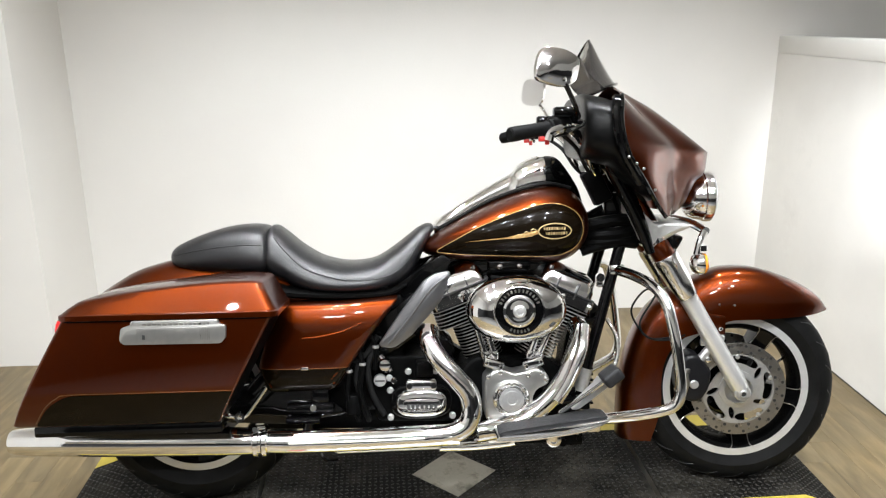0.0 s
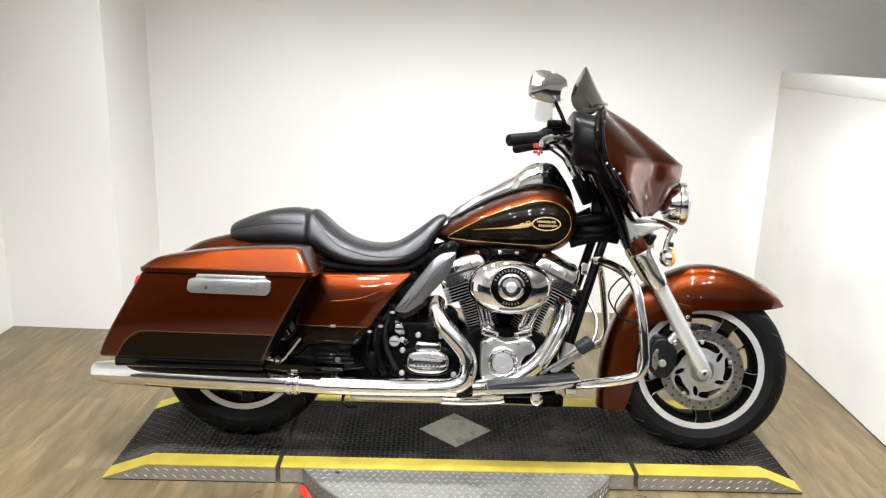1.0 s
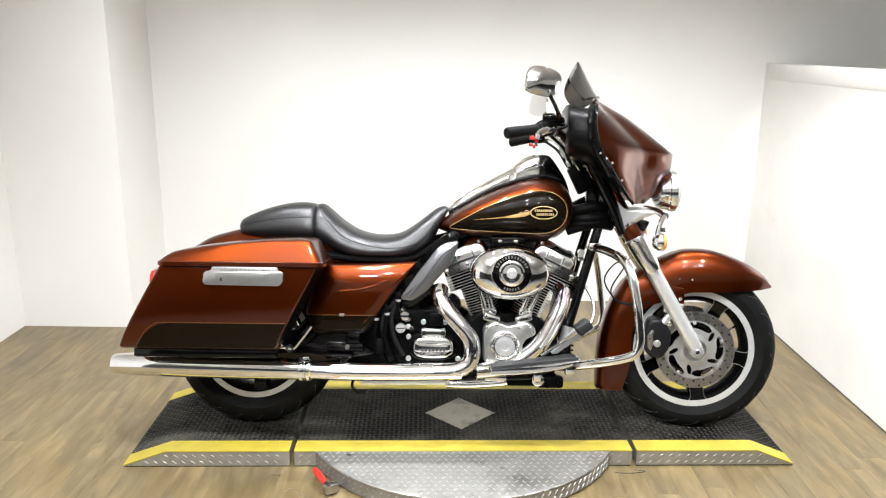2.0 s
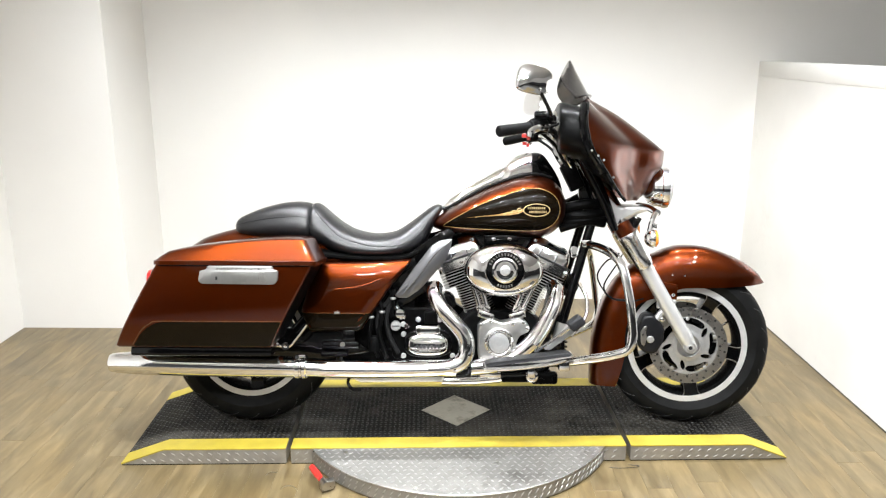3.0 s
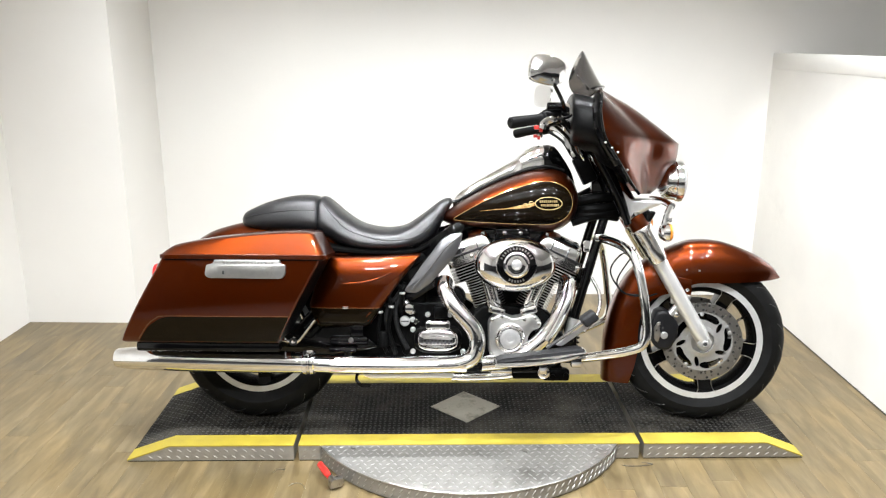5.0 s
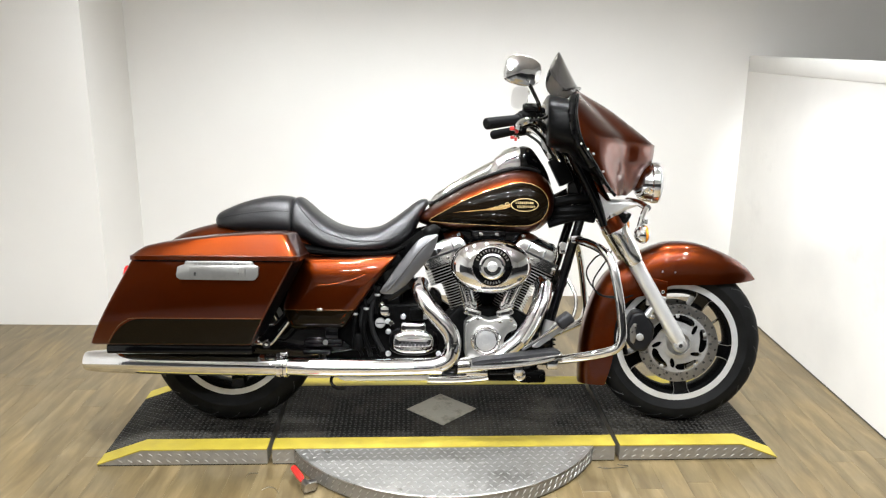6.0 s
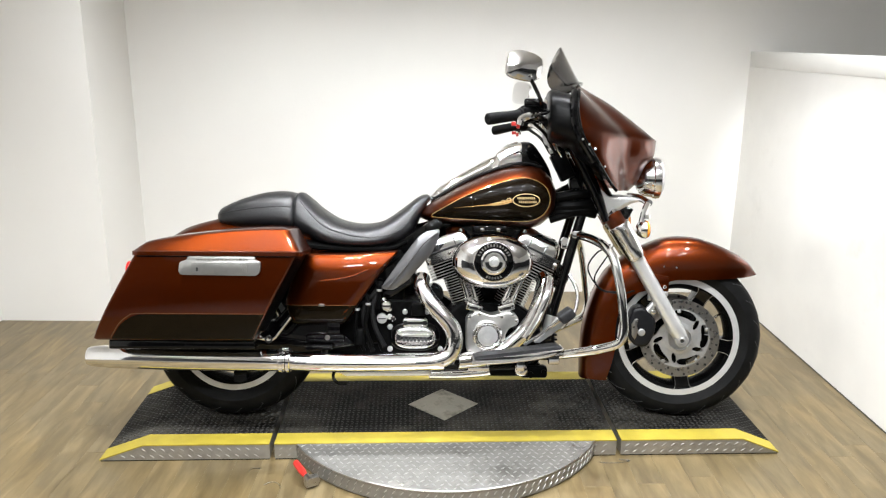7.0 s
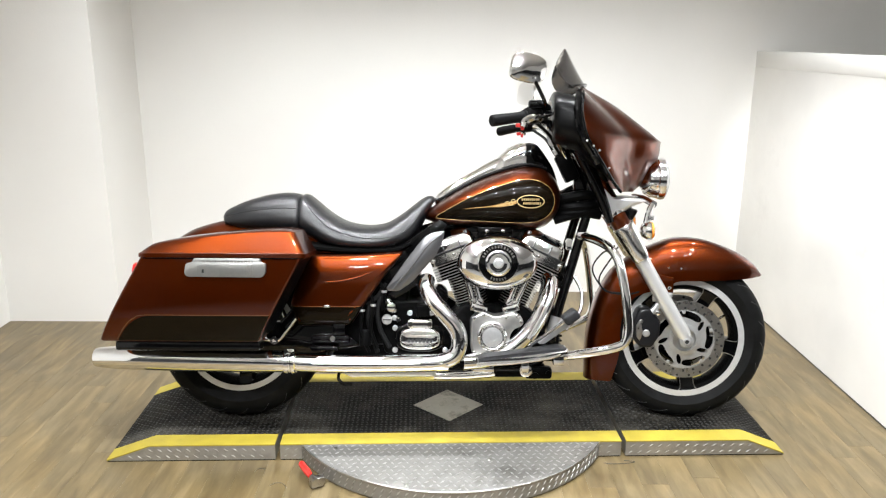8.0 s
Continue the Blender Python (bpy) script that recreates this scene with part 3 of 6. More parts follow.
def wheel(x, hub_z, rim_r, tyre_half, rim_half, place, discs, bright=2, broad=1.0):
    HUB = hub_z
    root_tyre = place("tyre", tyre(hub_z - PLATE + 0.0005, rim_r - 0.008, tyre_half, side(x, 0, HUB)), RUBBER, None, "worn black road tyre")
    # tread grooves round and across the tyre
    grooves = []
    for k in range(22):
        a = 2 * math.pi * k / 22
        for s in (-1, 1):
            pts = []
            for f in (0.12, 0.40, 0.66, 0.86):
                h = s * tyre_half * f
                rr = (rim_r - 0.008) + (hub_z - PLATE - rim_r + 0.008) * abs(math.cos(math.asin(min(1, f ** 1.18)))) ** 0.62
                b = a + 0.46 * f + (0.143 if s > 0 else 0)
                pts.append(side(x, 0, HUB) @ Vector(((rr - 0.0004) * math.cos(b), (rr - 0.0004) * math.sin(b), h)))
            grooves.append(tube(pts, 0.0017, 5, 3))
    tagged(place("tread_groove", join(*grooves), INK, root_tyre), kind="stuff")
    h = rim_half
    rim = place("rim", lathe([(rim_r - 0.027, -h + 0.006), (rim_r - 0.024, -h), (rim_r - 0.002, -h), (rim_r, -h + 0.004), (rim_r - 0.006, -h + 0.012), (rim_r - 0.022, 0), (rim_r - 0.006, h - 0.012), (rim_r, h - 0.004), (rim_r - 0.002, h), (rim_r - 0.024, h), (rim_r - 0.027, h - 0.006), (rim_r - 0.036, 0), (rim_r - 0.027, -h + 0.006)], side(x, 0, HUB), 72, False), RIMALU, None, "machined aluminium rim edge")
    place("rim_bed", lathe([(rim_r - 0.0245, -h + 0.001), (rim_r - 0.037, -h + 0.005), (rim_r - 0.046, -h * 0.4), (rim_r - 0.046, h * 0.4), (rim_r - 0.037, h - 0.005), (rim_r - 0.0245, h - 0.001)], side(x, 0, HUB), 72, False), WRINKLE, rim, "black painted inner rim")
    # five broad spokes, each a pair of tapering black ribs with bright edges
    for k in range(5):
        a = math.radians(-83 + 72 * k)
        m = side(x, 0, HUB) @ Matrix.Rotation(a, 4, "Z")
        rows = ((0.045, 0.030, 0.028), (0.09, 0.028, 0.028), (0.14, 0.0255, h - 0.016), (rim_r - 0.055, 0.0250, h - 0.008), (rim_r - 0.040, 0.0265, h - 0.005), (rim_r - 0.031, 0.0305, h - 0.003), (rim_r - 0.025, 0.0380, h - 0.002))
        sp = [[m @ Vector((r, y, z)) for y, z in ((-w, -t), (w, -t), (w + 0.002, t * 0.6), (w - 0.002, t), (-w + 0.002, t), (-w - 0.002, t * 0.6))] for r, w, t in rows]
        spoke = place("spoke", loft(sp), BLACK, None, "gloss black cast spoke")
        for s in (-1, 1):
            e = tube([m @ Vector((r, s * w * broad, t + 0.0012)) for r, w, t in rows[bright:]], 0.0027 if broad > 1 else 0.0016, 6, 3, flat=0.7)
            place("spoke_edge", e, RIMALU if broad > 1 else STEEL, spoke, "bright machined spoke edge")
    place("hub", lathe([(0.052, -0.06), (0.055, -0.05), (0.04, -0.03), (0.04, 0.03), (0.055, 0.05), (0.052, 0.06)], side(x, 0, HUB), 32), SATIN)
    place("hub_flange", lathe([(0.040, -0.030), (0.100, -0.026), (0.108, -0.020), (0.108, 0.020), (0.100, 0.026), (0.040, 0.030)], side(x, 0, HUB), 48), BLACK, None, "black painted wheel centre")
    # valve stem
    va = math.radians(28)
    place("valve_stem", tube([side(x, 0, HUB) @ Vector(((rim_r - 0.034) * math.cos(va), (rim_r - 0.034) * math.sin(va), 0.01)), side(x, 0, HUB) @ Vector(((rim_r - 0.075) * math.cos(va), (rim_r - 0.075) * math.sin(va), 0.024))], 0.004, 8, 2), CHROME, rim)
    for s in discs:
        disc_brake(x, s, place, hub_z)


def polar_plate(m, radii, na, z0, z1, keep):
    """A flat ring with openings: cells of a polar grid where keep(r, angle) is true."""
    bm = bmesh.new()
    vs = {}

    def v(i, k, t):
        key = (i, k % na, t)
        if key not in vs:
            a = 2 * math.pi * k / na
            vs[key] = bm.verts.new(m @ Vector((radii[i] * math.cos(a), radii[i] * math.sin(a), (z0, z1)[t])))
        return vs[key]

    nr = len(radii) - 1
    on = [[keep((radii[i] + radii[i + 1]) / 2, 2 * math.pi * (k + 0.5) / na) for k in range(na)] for i in range(nr)]
    for i in range(nr):
        for k in range(na):
            if not on[i][k]:
                continue
            for t in (0, 1):
                bm.faces.new((v(i, k, t), v(i + 1, k, t), v(i + 1, k + 1, t), v(i, k + 1, t)))
            for a, b, free in (((i, k), (i, k + 1), i == 0 or not on[i - 1][k]), ((i + 1, k), (i + 1, k + 1), i == nr - 1 or not on[i + 1][k]),
                               ((i, k), (i + 1, k), not on[i][k - 1]), ((i, k + 1), (i + 1, k + 1), not on[i][(k + 1) % na])):
                if free:
                    bm.faces.new((v(*a, 0), v(*b, 0), v(*b, 1), v(*a, 1)))
    bmesh.ops.recalc_face_normals(bm, faces=bm.faces[:])
    return bm


def disc_brake(x, s, place, HUB):
    """A drilled steel ring with a slotted carrier."""
    m = side(x, s * 0.072, HUB)
    ring = lathe([(0.150, -0.0025), (0.150, 0.0025), (0.112, 0.0025), (0.112, -0.0025), (0.150, -0.0025)], m, 72, False)
    disc = place("brake_disc", ring, STEEL, None, "drilled steel brake disc")
    holes = []
    for k in range(40):
        a = 2 * math.pi * k / 40
        r = 0.141 if k % 2 else 0.122
        holes.append(lathe([(0.0050, 0.0), (0.0050, 0.0031), (0.0001, 0.0031)], m @ pose(r * math.cos(a), r * math.sin(a), 0), 8))
    tagged(place("drilled_hole", join(*holes), INK, disc), kind="stuff")

    def solid(r, a):
        # five kidney slots along the rim and five slanted ovals between them
        for k in range(5):
            b = (a - math.radians(5 + 72 * k) + math.pi) % (2 * math.pi) - math.pi
            if (b / 0.48) ** 4 + ((r - 0.0955 - 0.010 * b) / 0.0135) ** 2 < 1:
                return False
            c = (a - math.radians(41 + 72 * k) + math.pi) % (2 * math.pi) - math.pi
            u, w = r * math.cos(c) - 0.080, r * math.sin(c)
            if abs(c) < 0.6 and (u / 0.0185) ** 2 + ((w - 0.35 * u) / 0.0095) ** 2 < 1:
                return False
        return True

    radii = [0.046 + 0.0672 * i / 52 for i in range(53)]
    carrier = polar_plate(m, radii, 320, -0.003, 0.0045, solid)
    carrier = join(carrier, lathe([(0.044, -0.003), (0.044, 0.012), (0.060, 0.010), (0.060, -0.002), (0.044, -0.003)], m, 48, False))
    for k in range(5):
        a = math.radians(-24 + 36 + 72 * k)
        carrier = join(carrier, lathe([(0.007, 0.003), (0.007, 0.007), (0.004, 0.008)], m @ pose(0.106 * math.cos(a + 0.15), 0.106 * math.sin(a + 0.15), 0), 12))
    place("disc_carrier", carrier, SATIN, disc, "satin silver slotted disc carrier")


wheel(AXLE + 0.008, PLATE + 0.318, 0.232, 0.064, 0.050, fp, (-1, 1))
wheel(-0.90, PLATE + 0.322, 0.222, 0.088, 0.066, bp, (1,), 5, 1.7)

# front mudguard
FR_ROWS = [(1.110, 0.627, 1.100, 0.621, 0.012), (1.072, 0.673, 1.045, 0.617, 0.052), (1.000, 0.720, 0.96, 0.613, 0.078), (0.885, 0.762, 0.87, 0.610, 0.088), (0.786, 0.768, 0.785, 0.607, 0.09),
           (0.72, 0.752, 0.745, 0.590, 0.09), (0.64, 0.712, 0.69, 0.570, 0.09), (0.553, 0.654, 0.625, 0.545, 0.09), (0.50, 0.575, 0.585, 0.490, 0.09), (0.465, 0.48, 0.571, 0.42, 0.09),
           (0.447, 0.389, 0.571, 0.341, 0.09), (0.441, 0.30, 0.56, 0.28, 0.088), (0.441, 0.214, 0.54, 0.212, 0.085)]
fender = fp("front_mudguard", arch(refine(FR_ROWS), 0.09, 20, 2.8), COPPER, None, "glossy metallic copper mudguard")
# rear mudguard
RR_ROWS = [(-0.55, 0.80, -0.55, 0.60, 0.12), (-0.75, 0.845, -0.72, 0.60, 0.125), (-0.90, 0.838, -0.88, 0.58, 0.125), (-0.969, 0.824, -0.96, 0.56, 0.125), (-1.061, 0.799, -1.04, 0.55, 0.125), (-1.119, 0.770, -1.09, 0.53, 0.125),
           (-1.22, 0.70, -1.13, 0.50, 0.125), (-1.30, 0.60, -1.17, 0.45, 0.12), (-1.335, 0.50, -1.19, 0.40, 0.11)]
rear = bp("rear_mudguard", arch(refine(RR_ROWS, 4), 0.12, 20, 2.8), COPPER, None, "glossy metallic copper mudguard")
lamp = bp("tail_lamp", lathe([(0.040, 0), (0.040, 0.012), (0.034, 0.028), (0.020, 0.036), (0.001, 0.038)], pose(-1.243, -0.155, 0.635, 0, -90, 0) @ pose(0, 0, -0.01), 24), LENSR, None, "red tail lamp lens")
bp("bezel", lathe([(0.044, -0.03), (0.044, 0.004), (0.040, 0.006)], pose(-1.241, -0.155, 0.635, 0, -90, 0), 24), CHROME, lamp)
bp("lamp_stalk", tube([(-1.23, -0.155, 0.622), (-1.17, -0.11, 0.622)], 0.014, 10, 2), CHROME, lamp)

# ---- bodywork ----
def rect_ring(x0, x1, y0, y1, z, r, n=5):
    """A rounded rectangle in plan; z is a height or a function of x and y."""
    pts = rounded([(x0, y0), (x1, y0), (x1, y1), (x0, y1)], r, n)
    return [(x, y, z(x, y) if callable(z) else z) for x, y in pts]


def saddlebag():
    # the outer face tucks in towards the foot
    rings = [rect_ring(-1.270, -0.765, -0.372, -0.235, 0.414, 0.012), rect_ring(-1.286, -0.750, -0.392, -0.217, 0.417, 0.010), rect_ring(-1.290, -0.746, -0.402, -0.212, 0.424, 0.010)]
    for k in range(1, 15):
        f = k / 14
        z = 0.424 + 0.286 * f
        rings.append(rect_ring(-1.290 + 0.160 * f, -0.746 + 0.152 * f, -0.452 + 0.050 * (1 - f) ** 4.0, -0.212, z, 0.010))
    bm = loft(rings)
    tree = tree_of(bm)
    bag = bp("saddlebag", bm, COPPER, None, "metallic copper hard saddlebag with dark brown lower panel")
    dark = rounded([(-1.228, 0.4215), (-1.184, 0.480), (-1.132, 0.512), (-0.703, 0.513), (-0.750, 0.4215)], [0.01, 0.03, 0.05, 0.002, 0.006], 6)
    bp("lower_panel", decal(dark, tree, 0.0016, 10), BROWN, bag, "dark brown painted lower panel")
    line = [(-1.227, 0.429), (-1.187, 0.482), (-1.155, 0.506), (-1.128, 0.5145), (-1.0, 0.515), (-0.85, 0.515), (-0.704, 0.515)]
    bp("pinstripe", stripe([tuple(p) for p in smooth_path(line, 6)], tree, 0.0022, closed=False), LINE, bag)
    # black sheet laid over the copper front face to paint its shade
    front = loft([[(-0.746 + 0.531 * (z - 0.424) + 0.003, y, z) for y in (-0.390 - 0.048 * min(1, (z - 0.424) / 0.1), -0.34, -0.30, -0.225)] for z in (0.430, 0.47, 0.53, 0.60, 0.706)], False, False)
    bp("front_shade", front, PLASTIC, bag, "black sheet for the shade on the saddlebag's front face")
    # lid with flange, sloped sides and crowned top
    def crease(x):
        """Height of the lid's upper edge: it climbs from the tail and runs level to the front."""
        return float(np.interp(x, (-1.14, -1.10, -1.05, -0.98, -0.90, -0.83, -0.765, -0.70, -0.60, -0.57), (0.742, 0.752, 0.762, 0.7735, 0.7835, 0.791, 0.796, 0.7985, 0.799, 0.799)))

    def lid_ring(x0, x1, y0, y1, up, r, share=1.0):
        """A rounded rectangle with many points along its length; up is added to a share of the crease's rise."""
        out, cells = [], 16
        for i, (x, y) in enumerate(rounded([(x0, y0), (x1, y0), (x1, y1), (x0, y1)], r, 5)):
            out.append((x, y))
            if i in (5, 17):
                nxt = (x1 - r, y0) if i == 5 else (x0 + r, y1)
                out += [(x + (nxt[0] - x) * k / cells, y) for k in range(1, cells)]
        return [(x, y, 0.7265 + (crease(x) - 0.7265) * share + up) for x, y in out]
    lr = [lid_ring(-1.132, -0.586, -0.452, -0.210, -0.0175, 0.028, 0), lid_ring(-1.139, -0.576, -0.461, -0.206, -0.016, 0.03, 0), lid_ring(-1.139, -0.576, -0.461, -0.206, -0.003, 0.03, 0), lid_ring(-1.133, -0.581, -0.455, -0.209, 0.0, 0.028, 0),
          lid_ring(-1.119, -0.606, -0.440, -0.213, 0.0, 0.026, 0.62), lid_ring(-1.110, -0.618, -0.431, -0.215, -0.004, 0.026), lid_ring(-1.104, -0.624, -0.425, -0.217, 0.0, 0.026), lid_ring(-1.096, -0.632, -0.416, -0.220, 0.0025, 0.03),
          lid_ring(-1.06, -0.66, -0.345, -0.232, 0.006, 0.03), lid_ring(-1.00, -0.70, -0.30, -0.25, 0.007, 0.02)]
    bp("lid", loft(lr), COPPER, bag, "metallic copper lid with a raised edge", 25)
    bp("lid_gasket", loft([rect_ring(-1.131, -0.587, -0.4565, -0.209, z, 0.03) for z in (0.7055, 0.7095)]), PLASTIC, bag)
    # bright latch guard
    g = [(-0.948, 0.708), (-0.727, 0.708), (-0.726, 0.697), (-0.708, 0.692), (-0.709, 0.660), (-0.722, 0.645), (-0.968, 0.647), (-0.979, 0.657), (-0.974, 0.690), (-0.950, 0.697)]
    plate = bp("latch_guard", slab(rounded(g, 0.006, 3), -0.455, -0.4655, 0.002), LATCH, bag, "chrome latch guard with a recessed face")
    bp("recess", slab(rounded([(-0.935, 0.690), (-0.755, 0.690), (-0.748, 0.652), (-0.935, 0.652)], 0.004), -0.464, -0.4668, 0.001), LATCH, plate, "brushed bright inset")
    random.seed(5)
    x = -0.918
    while x < -0.745:
        w = random.choice((0.006, 0.008, 0.010))
        bp("print_bar", box(x + w / 2, -0.4662, 0.6985, w, 0.0014, 0.006, 0.0004, 1), STEEL, plate)
        x += w + 0.004
    for k in range(6):
        bp("grille_bar", box(-0.772 + 0.0045 * k, -0.4672, 0.671, 0.0014, 0.001, 0.030), STEEL, plate)
    bp("lock_mark", box(-0.916, -0.4672, 0.666, 0.007, 0.001, 0.012, 0.0004, 1), INK, plate)
    return bag


saddlebag()
# black support rail and lower trim under the saddlebag
bp("bag_support", join(box(-1.0, -0.305, 0.398, 0.50, 0.14, 0.034, 0.008), box(-1.13, -0.366, 0.404, 0.03, 0.006, 0.006, 0.002), box(-1.03, -0.366, 0.402, 0.03, 0.006, 0.006, 0.002)), BLACK, None, "black support plate")
bp("bag_rail", tube([(-0.775, -0.33, 0.413), (-0.735, -0.335, 0.415), (-0.700, -0.335, 0.409), (-0.672, -0.32, 0.44), (-0.641, -0.30, 0.483)], 0.006, 10, 5), CHROME, None, "chrome saddlebag rail")
bp("rail_strut", tube([(-0.7334, -0.335, 0.466), (-0.7385, -0.335, 0.440), (-0.7396, -0.335, 0.421), (-0.722, -0.335, 0.413), (-0.7098, -0.335, 0.4134)], 0.0048, 10, 4), CHROME, None, "chrome bracket of the saddlebag rail")
bp("rail_eye", lathe([(0.014, -0.006), (0.014, 0.006), (0.007, 0.006), (0.007, -0.006), (0.014, -0.006)], side(-0.7085, -0.338, 0.4125), 20, False), CHROME)

# side cover
SC = [(-0.625, 0.703), (-0.43, 0.705), (-0.262, 0.716), (-0.300, 0.665), (-0.352, 0.600), (-0.409, 0.517), (-0.455, 0.446), (-0.650, 0.442), (-0.680, 0.520)]
bm = slab(rounded(SC, 0.018, 4), -0.12, -0.225, 0.030, 5, 0.010)
sc_tree = tree_of(bm)
cover = bp("side_cover", bm, COPPER, None, "metallic copper side cover with dark brown foot", 50)
bp("lower_panel", decal(rounded([(-0.677, 0.517), (-0.411, 0.517), (-0.456, 0.449), (-0.650, 0.4445)], 0.010), sc_tree, 0.0015, 5), BROWN, cover, "dark brown painted lower panel")
bp("pinstripe", stripe([(-0.665 + 0.0245 * k, 0.518) for k in range(11)], sc_tree, 0.0022, closed=False), LINE, cover)
bp("crease", stripe([tuple(p) for p in smooth_path([(-0.545, 0.607), (-0.49, 0.612), (-0.43, 0.625), (-0.375, 0.648)], 6)], sc_tree, 0.005, closed=False), COPPER, cover)
bp("badge", box(-0.540, -0.238, 0.520, 0.022, 0.004, 0.010, 0.002), CHROME, cover, "small chrome badge")


# seat
def super_loft(rows, n=28, p=2.6, steps=5, taper=0.0):
    """Rows of x, top, bottom, half width (and side offset of the widest height); smooth between them."""
    rings = []
    for x, zt, zb, hw in refine(rows, steps):
        zc, hz = (zt + zb) / 2, (zt - zb) / 2
        ring = []
        for k in range(n):
            a = 2 * math.pi * (k + 0.5) / n
            c, s = math.cos(a), math.sin(a)
            y = hw * math.copysign(abs(c) ** (2 / p), c)
            z = hz * math.copysign(abs(s) ** (2 / p), s)
            ring.append((x, y * (1 - taper * (z / max(hz, 1e-5) + 1) / 2), zc + z))
        rings.append(ring)
    return loft(rings)


PASS = [(-0.968, 0.846, 0.828, 0.03), (-0.950, 0.866, 0.806, 0.085), (-0.915, 0.884, 0.796, 0.115), (-0.860, 0.906, 0.786, 0.135), (-0.790, 0.925, 0.780, 0.150), (-0.735, 0.932, 0.775, 0.160), (-0.695, 0.931, 0.772, 0.165), (-0.668, 0.924, 0.772, 0.163), (-0.655, 0.900, 0.785, 0.150)]
RIDE = [(-0.668, 0.905, 0.790, 0.140), (-0.655, 0.926, 0.772, 0.160), (-0.635, 0.924, 0.758, 0.168), (-0.600, 0.896, 0.744, 0.176), (-0.565, 0.866, 0.726, 0.183), (-0.51, 0.831, 0.713, 0.190), (-0.46, 0.815, 0.710, 0.193), (-0.416, 0.809, 0.710, 0.192), (-0.37, 0.811, 0.711, 0.188), (-0.328, 0.822, 0.714, 0.180),
        (-0.28, 0.852, 0.724, 0.160), (-0.235, 0.886, 0.750, 0.135), (-0.205, 0.909, 0.798, 0.110), (-0.180, 0.922, 0.850, 0.085), (-0.160, 0.922, 0.890, 0.060), (-0.150, 0.912, 0.902, 0.03)]
seat_bm = super_loft(RIDE, 30, 2.5, 4, 0.28)
st = tree_of(seat_bm)
pas_bm = super_loft(PASS, 30, 2.7, 4, 0.25)
pt = tree_of(pas_bm)
seat = bp("seat", seat_bm, VINYL, None, "black vinyl two-up seat with a deep rider's dip", 60)
bp("passenger_pad", pas_bm, VINYL, seat, "black vinyl passenger pad", 60)
bp("seam", stripe([tuple(p) for p in smooth_path([(-0.638, 0.895), (-0.60, 0.852), (-0.545, 0.803), (-0.48, 0.778), (-0.41, 0.764), (-0.33, 0.766), (-0.275, 0.782), (-0.235, 0.815), (-0.205, 0.86)], 6)], st, 0.004, 0.0008, closed=False), STITCH, seat)
bp("seam", stripe([tuple(p) for p in smooth_path([(-0.945, 0.842), (-0.88, 0.856), (-0.80, 0.868), (-0.72, 0.874), (-0.668, 0.872)], 6)], pt, 0.004, 0.0008, closed=False), STITCH, seat)
# carried back under the passenger pad as black filler for the shadow there
bp("seat_skirt", super_loft([(-0.74, 0.785, 0.715, 0.15), (-0.66, 0.775, 0.712, 0.168), (-0.60, 0.750, 0.708, 0.17), (-0.45, 0.733, 0.703, 0.172), (-0.30, 0.735, 0.706, 0.160), (-0.24, 0.755, 0.730, 0.13)], 24, 3), PLASTIC, seat)

# fuel tank
TANK = [(-0.196, 0.850, 0.838, 0.02), (-0.180, 0.868, 0.828, 0.075), (-0.150, 0.890, 0.819, 0.115), (-0.100, 0.922, 0.811, 0.150), (-0.02, 0.968, 0.803, 0.182), (0.07, 1.008, 0.797, 0.202), (0.144, 1.032, 0.793, 0.210), (0.205, 1.040, 0.792, 0.208), (0.255, 1.032, 0.800, 0.198), (0.290, 1.010, 0.822, 0.178), (0.312, 0.978, 0.850, 0.145), (0.322, 0.945, 0.880, 0.10), (0.326, 0.925, 0.905, 0.04)]
bm = super_loft(TANK, 40, 2.35, 5)
tt = tree_of(bm)
tank = bp("fuel_tank", bm, COPPER, None, "metallic copper fuel tank with dark brown side panel", 60)
PANEL = [(-0.146, 0.842), (-0.120, 0.862), (-0.024, 0.915), (0.077, 0.956), (0.165, 0.981), (0.222, 0.979), (0.268, 0.953), (0.288, 0.910), (0.278, 0.866), (0.245, 0.836), (0.187, 0.824), (0.010, 0.829), (-0.115, 0.836)]
outline = [tuple(p) for p in smooth_path(PANEL, 5, True)]
bp("tank_panel", decal(outline, tt, 0.0012, 12), BROWN, tank, "dark brown painted panel with gold line", 60)
bp("pinstripe", stripe(outline, tt, 0.0024), GOLD, tank, "gold painted line")
em = [tuple(q) for q in ellipse(0.198, 0.902, 0.051, 0.0245, 36)]
emblem = bp("emblem", decal(em, tt, 0.0022, 5), CREAM, tank, "pale gold oval emblem")
bp("emblem_field", decal([tuple(q) for q in ellipse(0.198, 0.902, 0.0475, 0.0212, 36)], tt, 0.0028, 5), BROWN, emblem)
for zz, x0, x1, hh in ((0.9095, 0.164, 0.226, 0.0085), (0.8955, 0.170, 0.232, 0.0085)):
    x = x0
    k = 0
    while x < x1:
        w = (0.0045, 0.0055, 0.004, 0.006)[k % 4]
        bp("emblem_bar", decal([(x, zz - hh / 2), (x + w, zz - hh / 2), (x + w, zz + hh / 2), (x, zz + hh / 2)], tt, 0.0034, 1), CREAM, emblem)
        x += w + 0.0026
        k += 1
tail = [(0.146, 0.906), (0.120, 0.899), (0.095, 0.891), (0.05, 0.885), (-0.065, 0.872), (0.05, 0.881), (0.09, 0.882), (0.12, 0.886), (0.146, 0.894)]
bp("flourish", decal(tail, tt, 0.0022, 3), GOLD, emblem, "gold painted scroll tail")
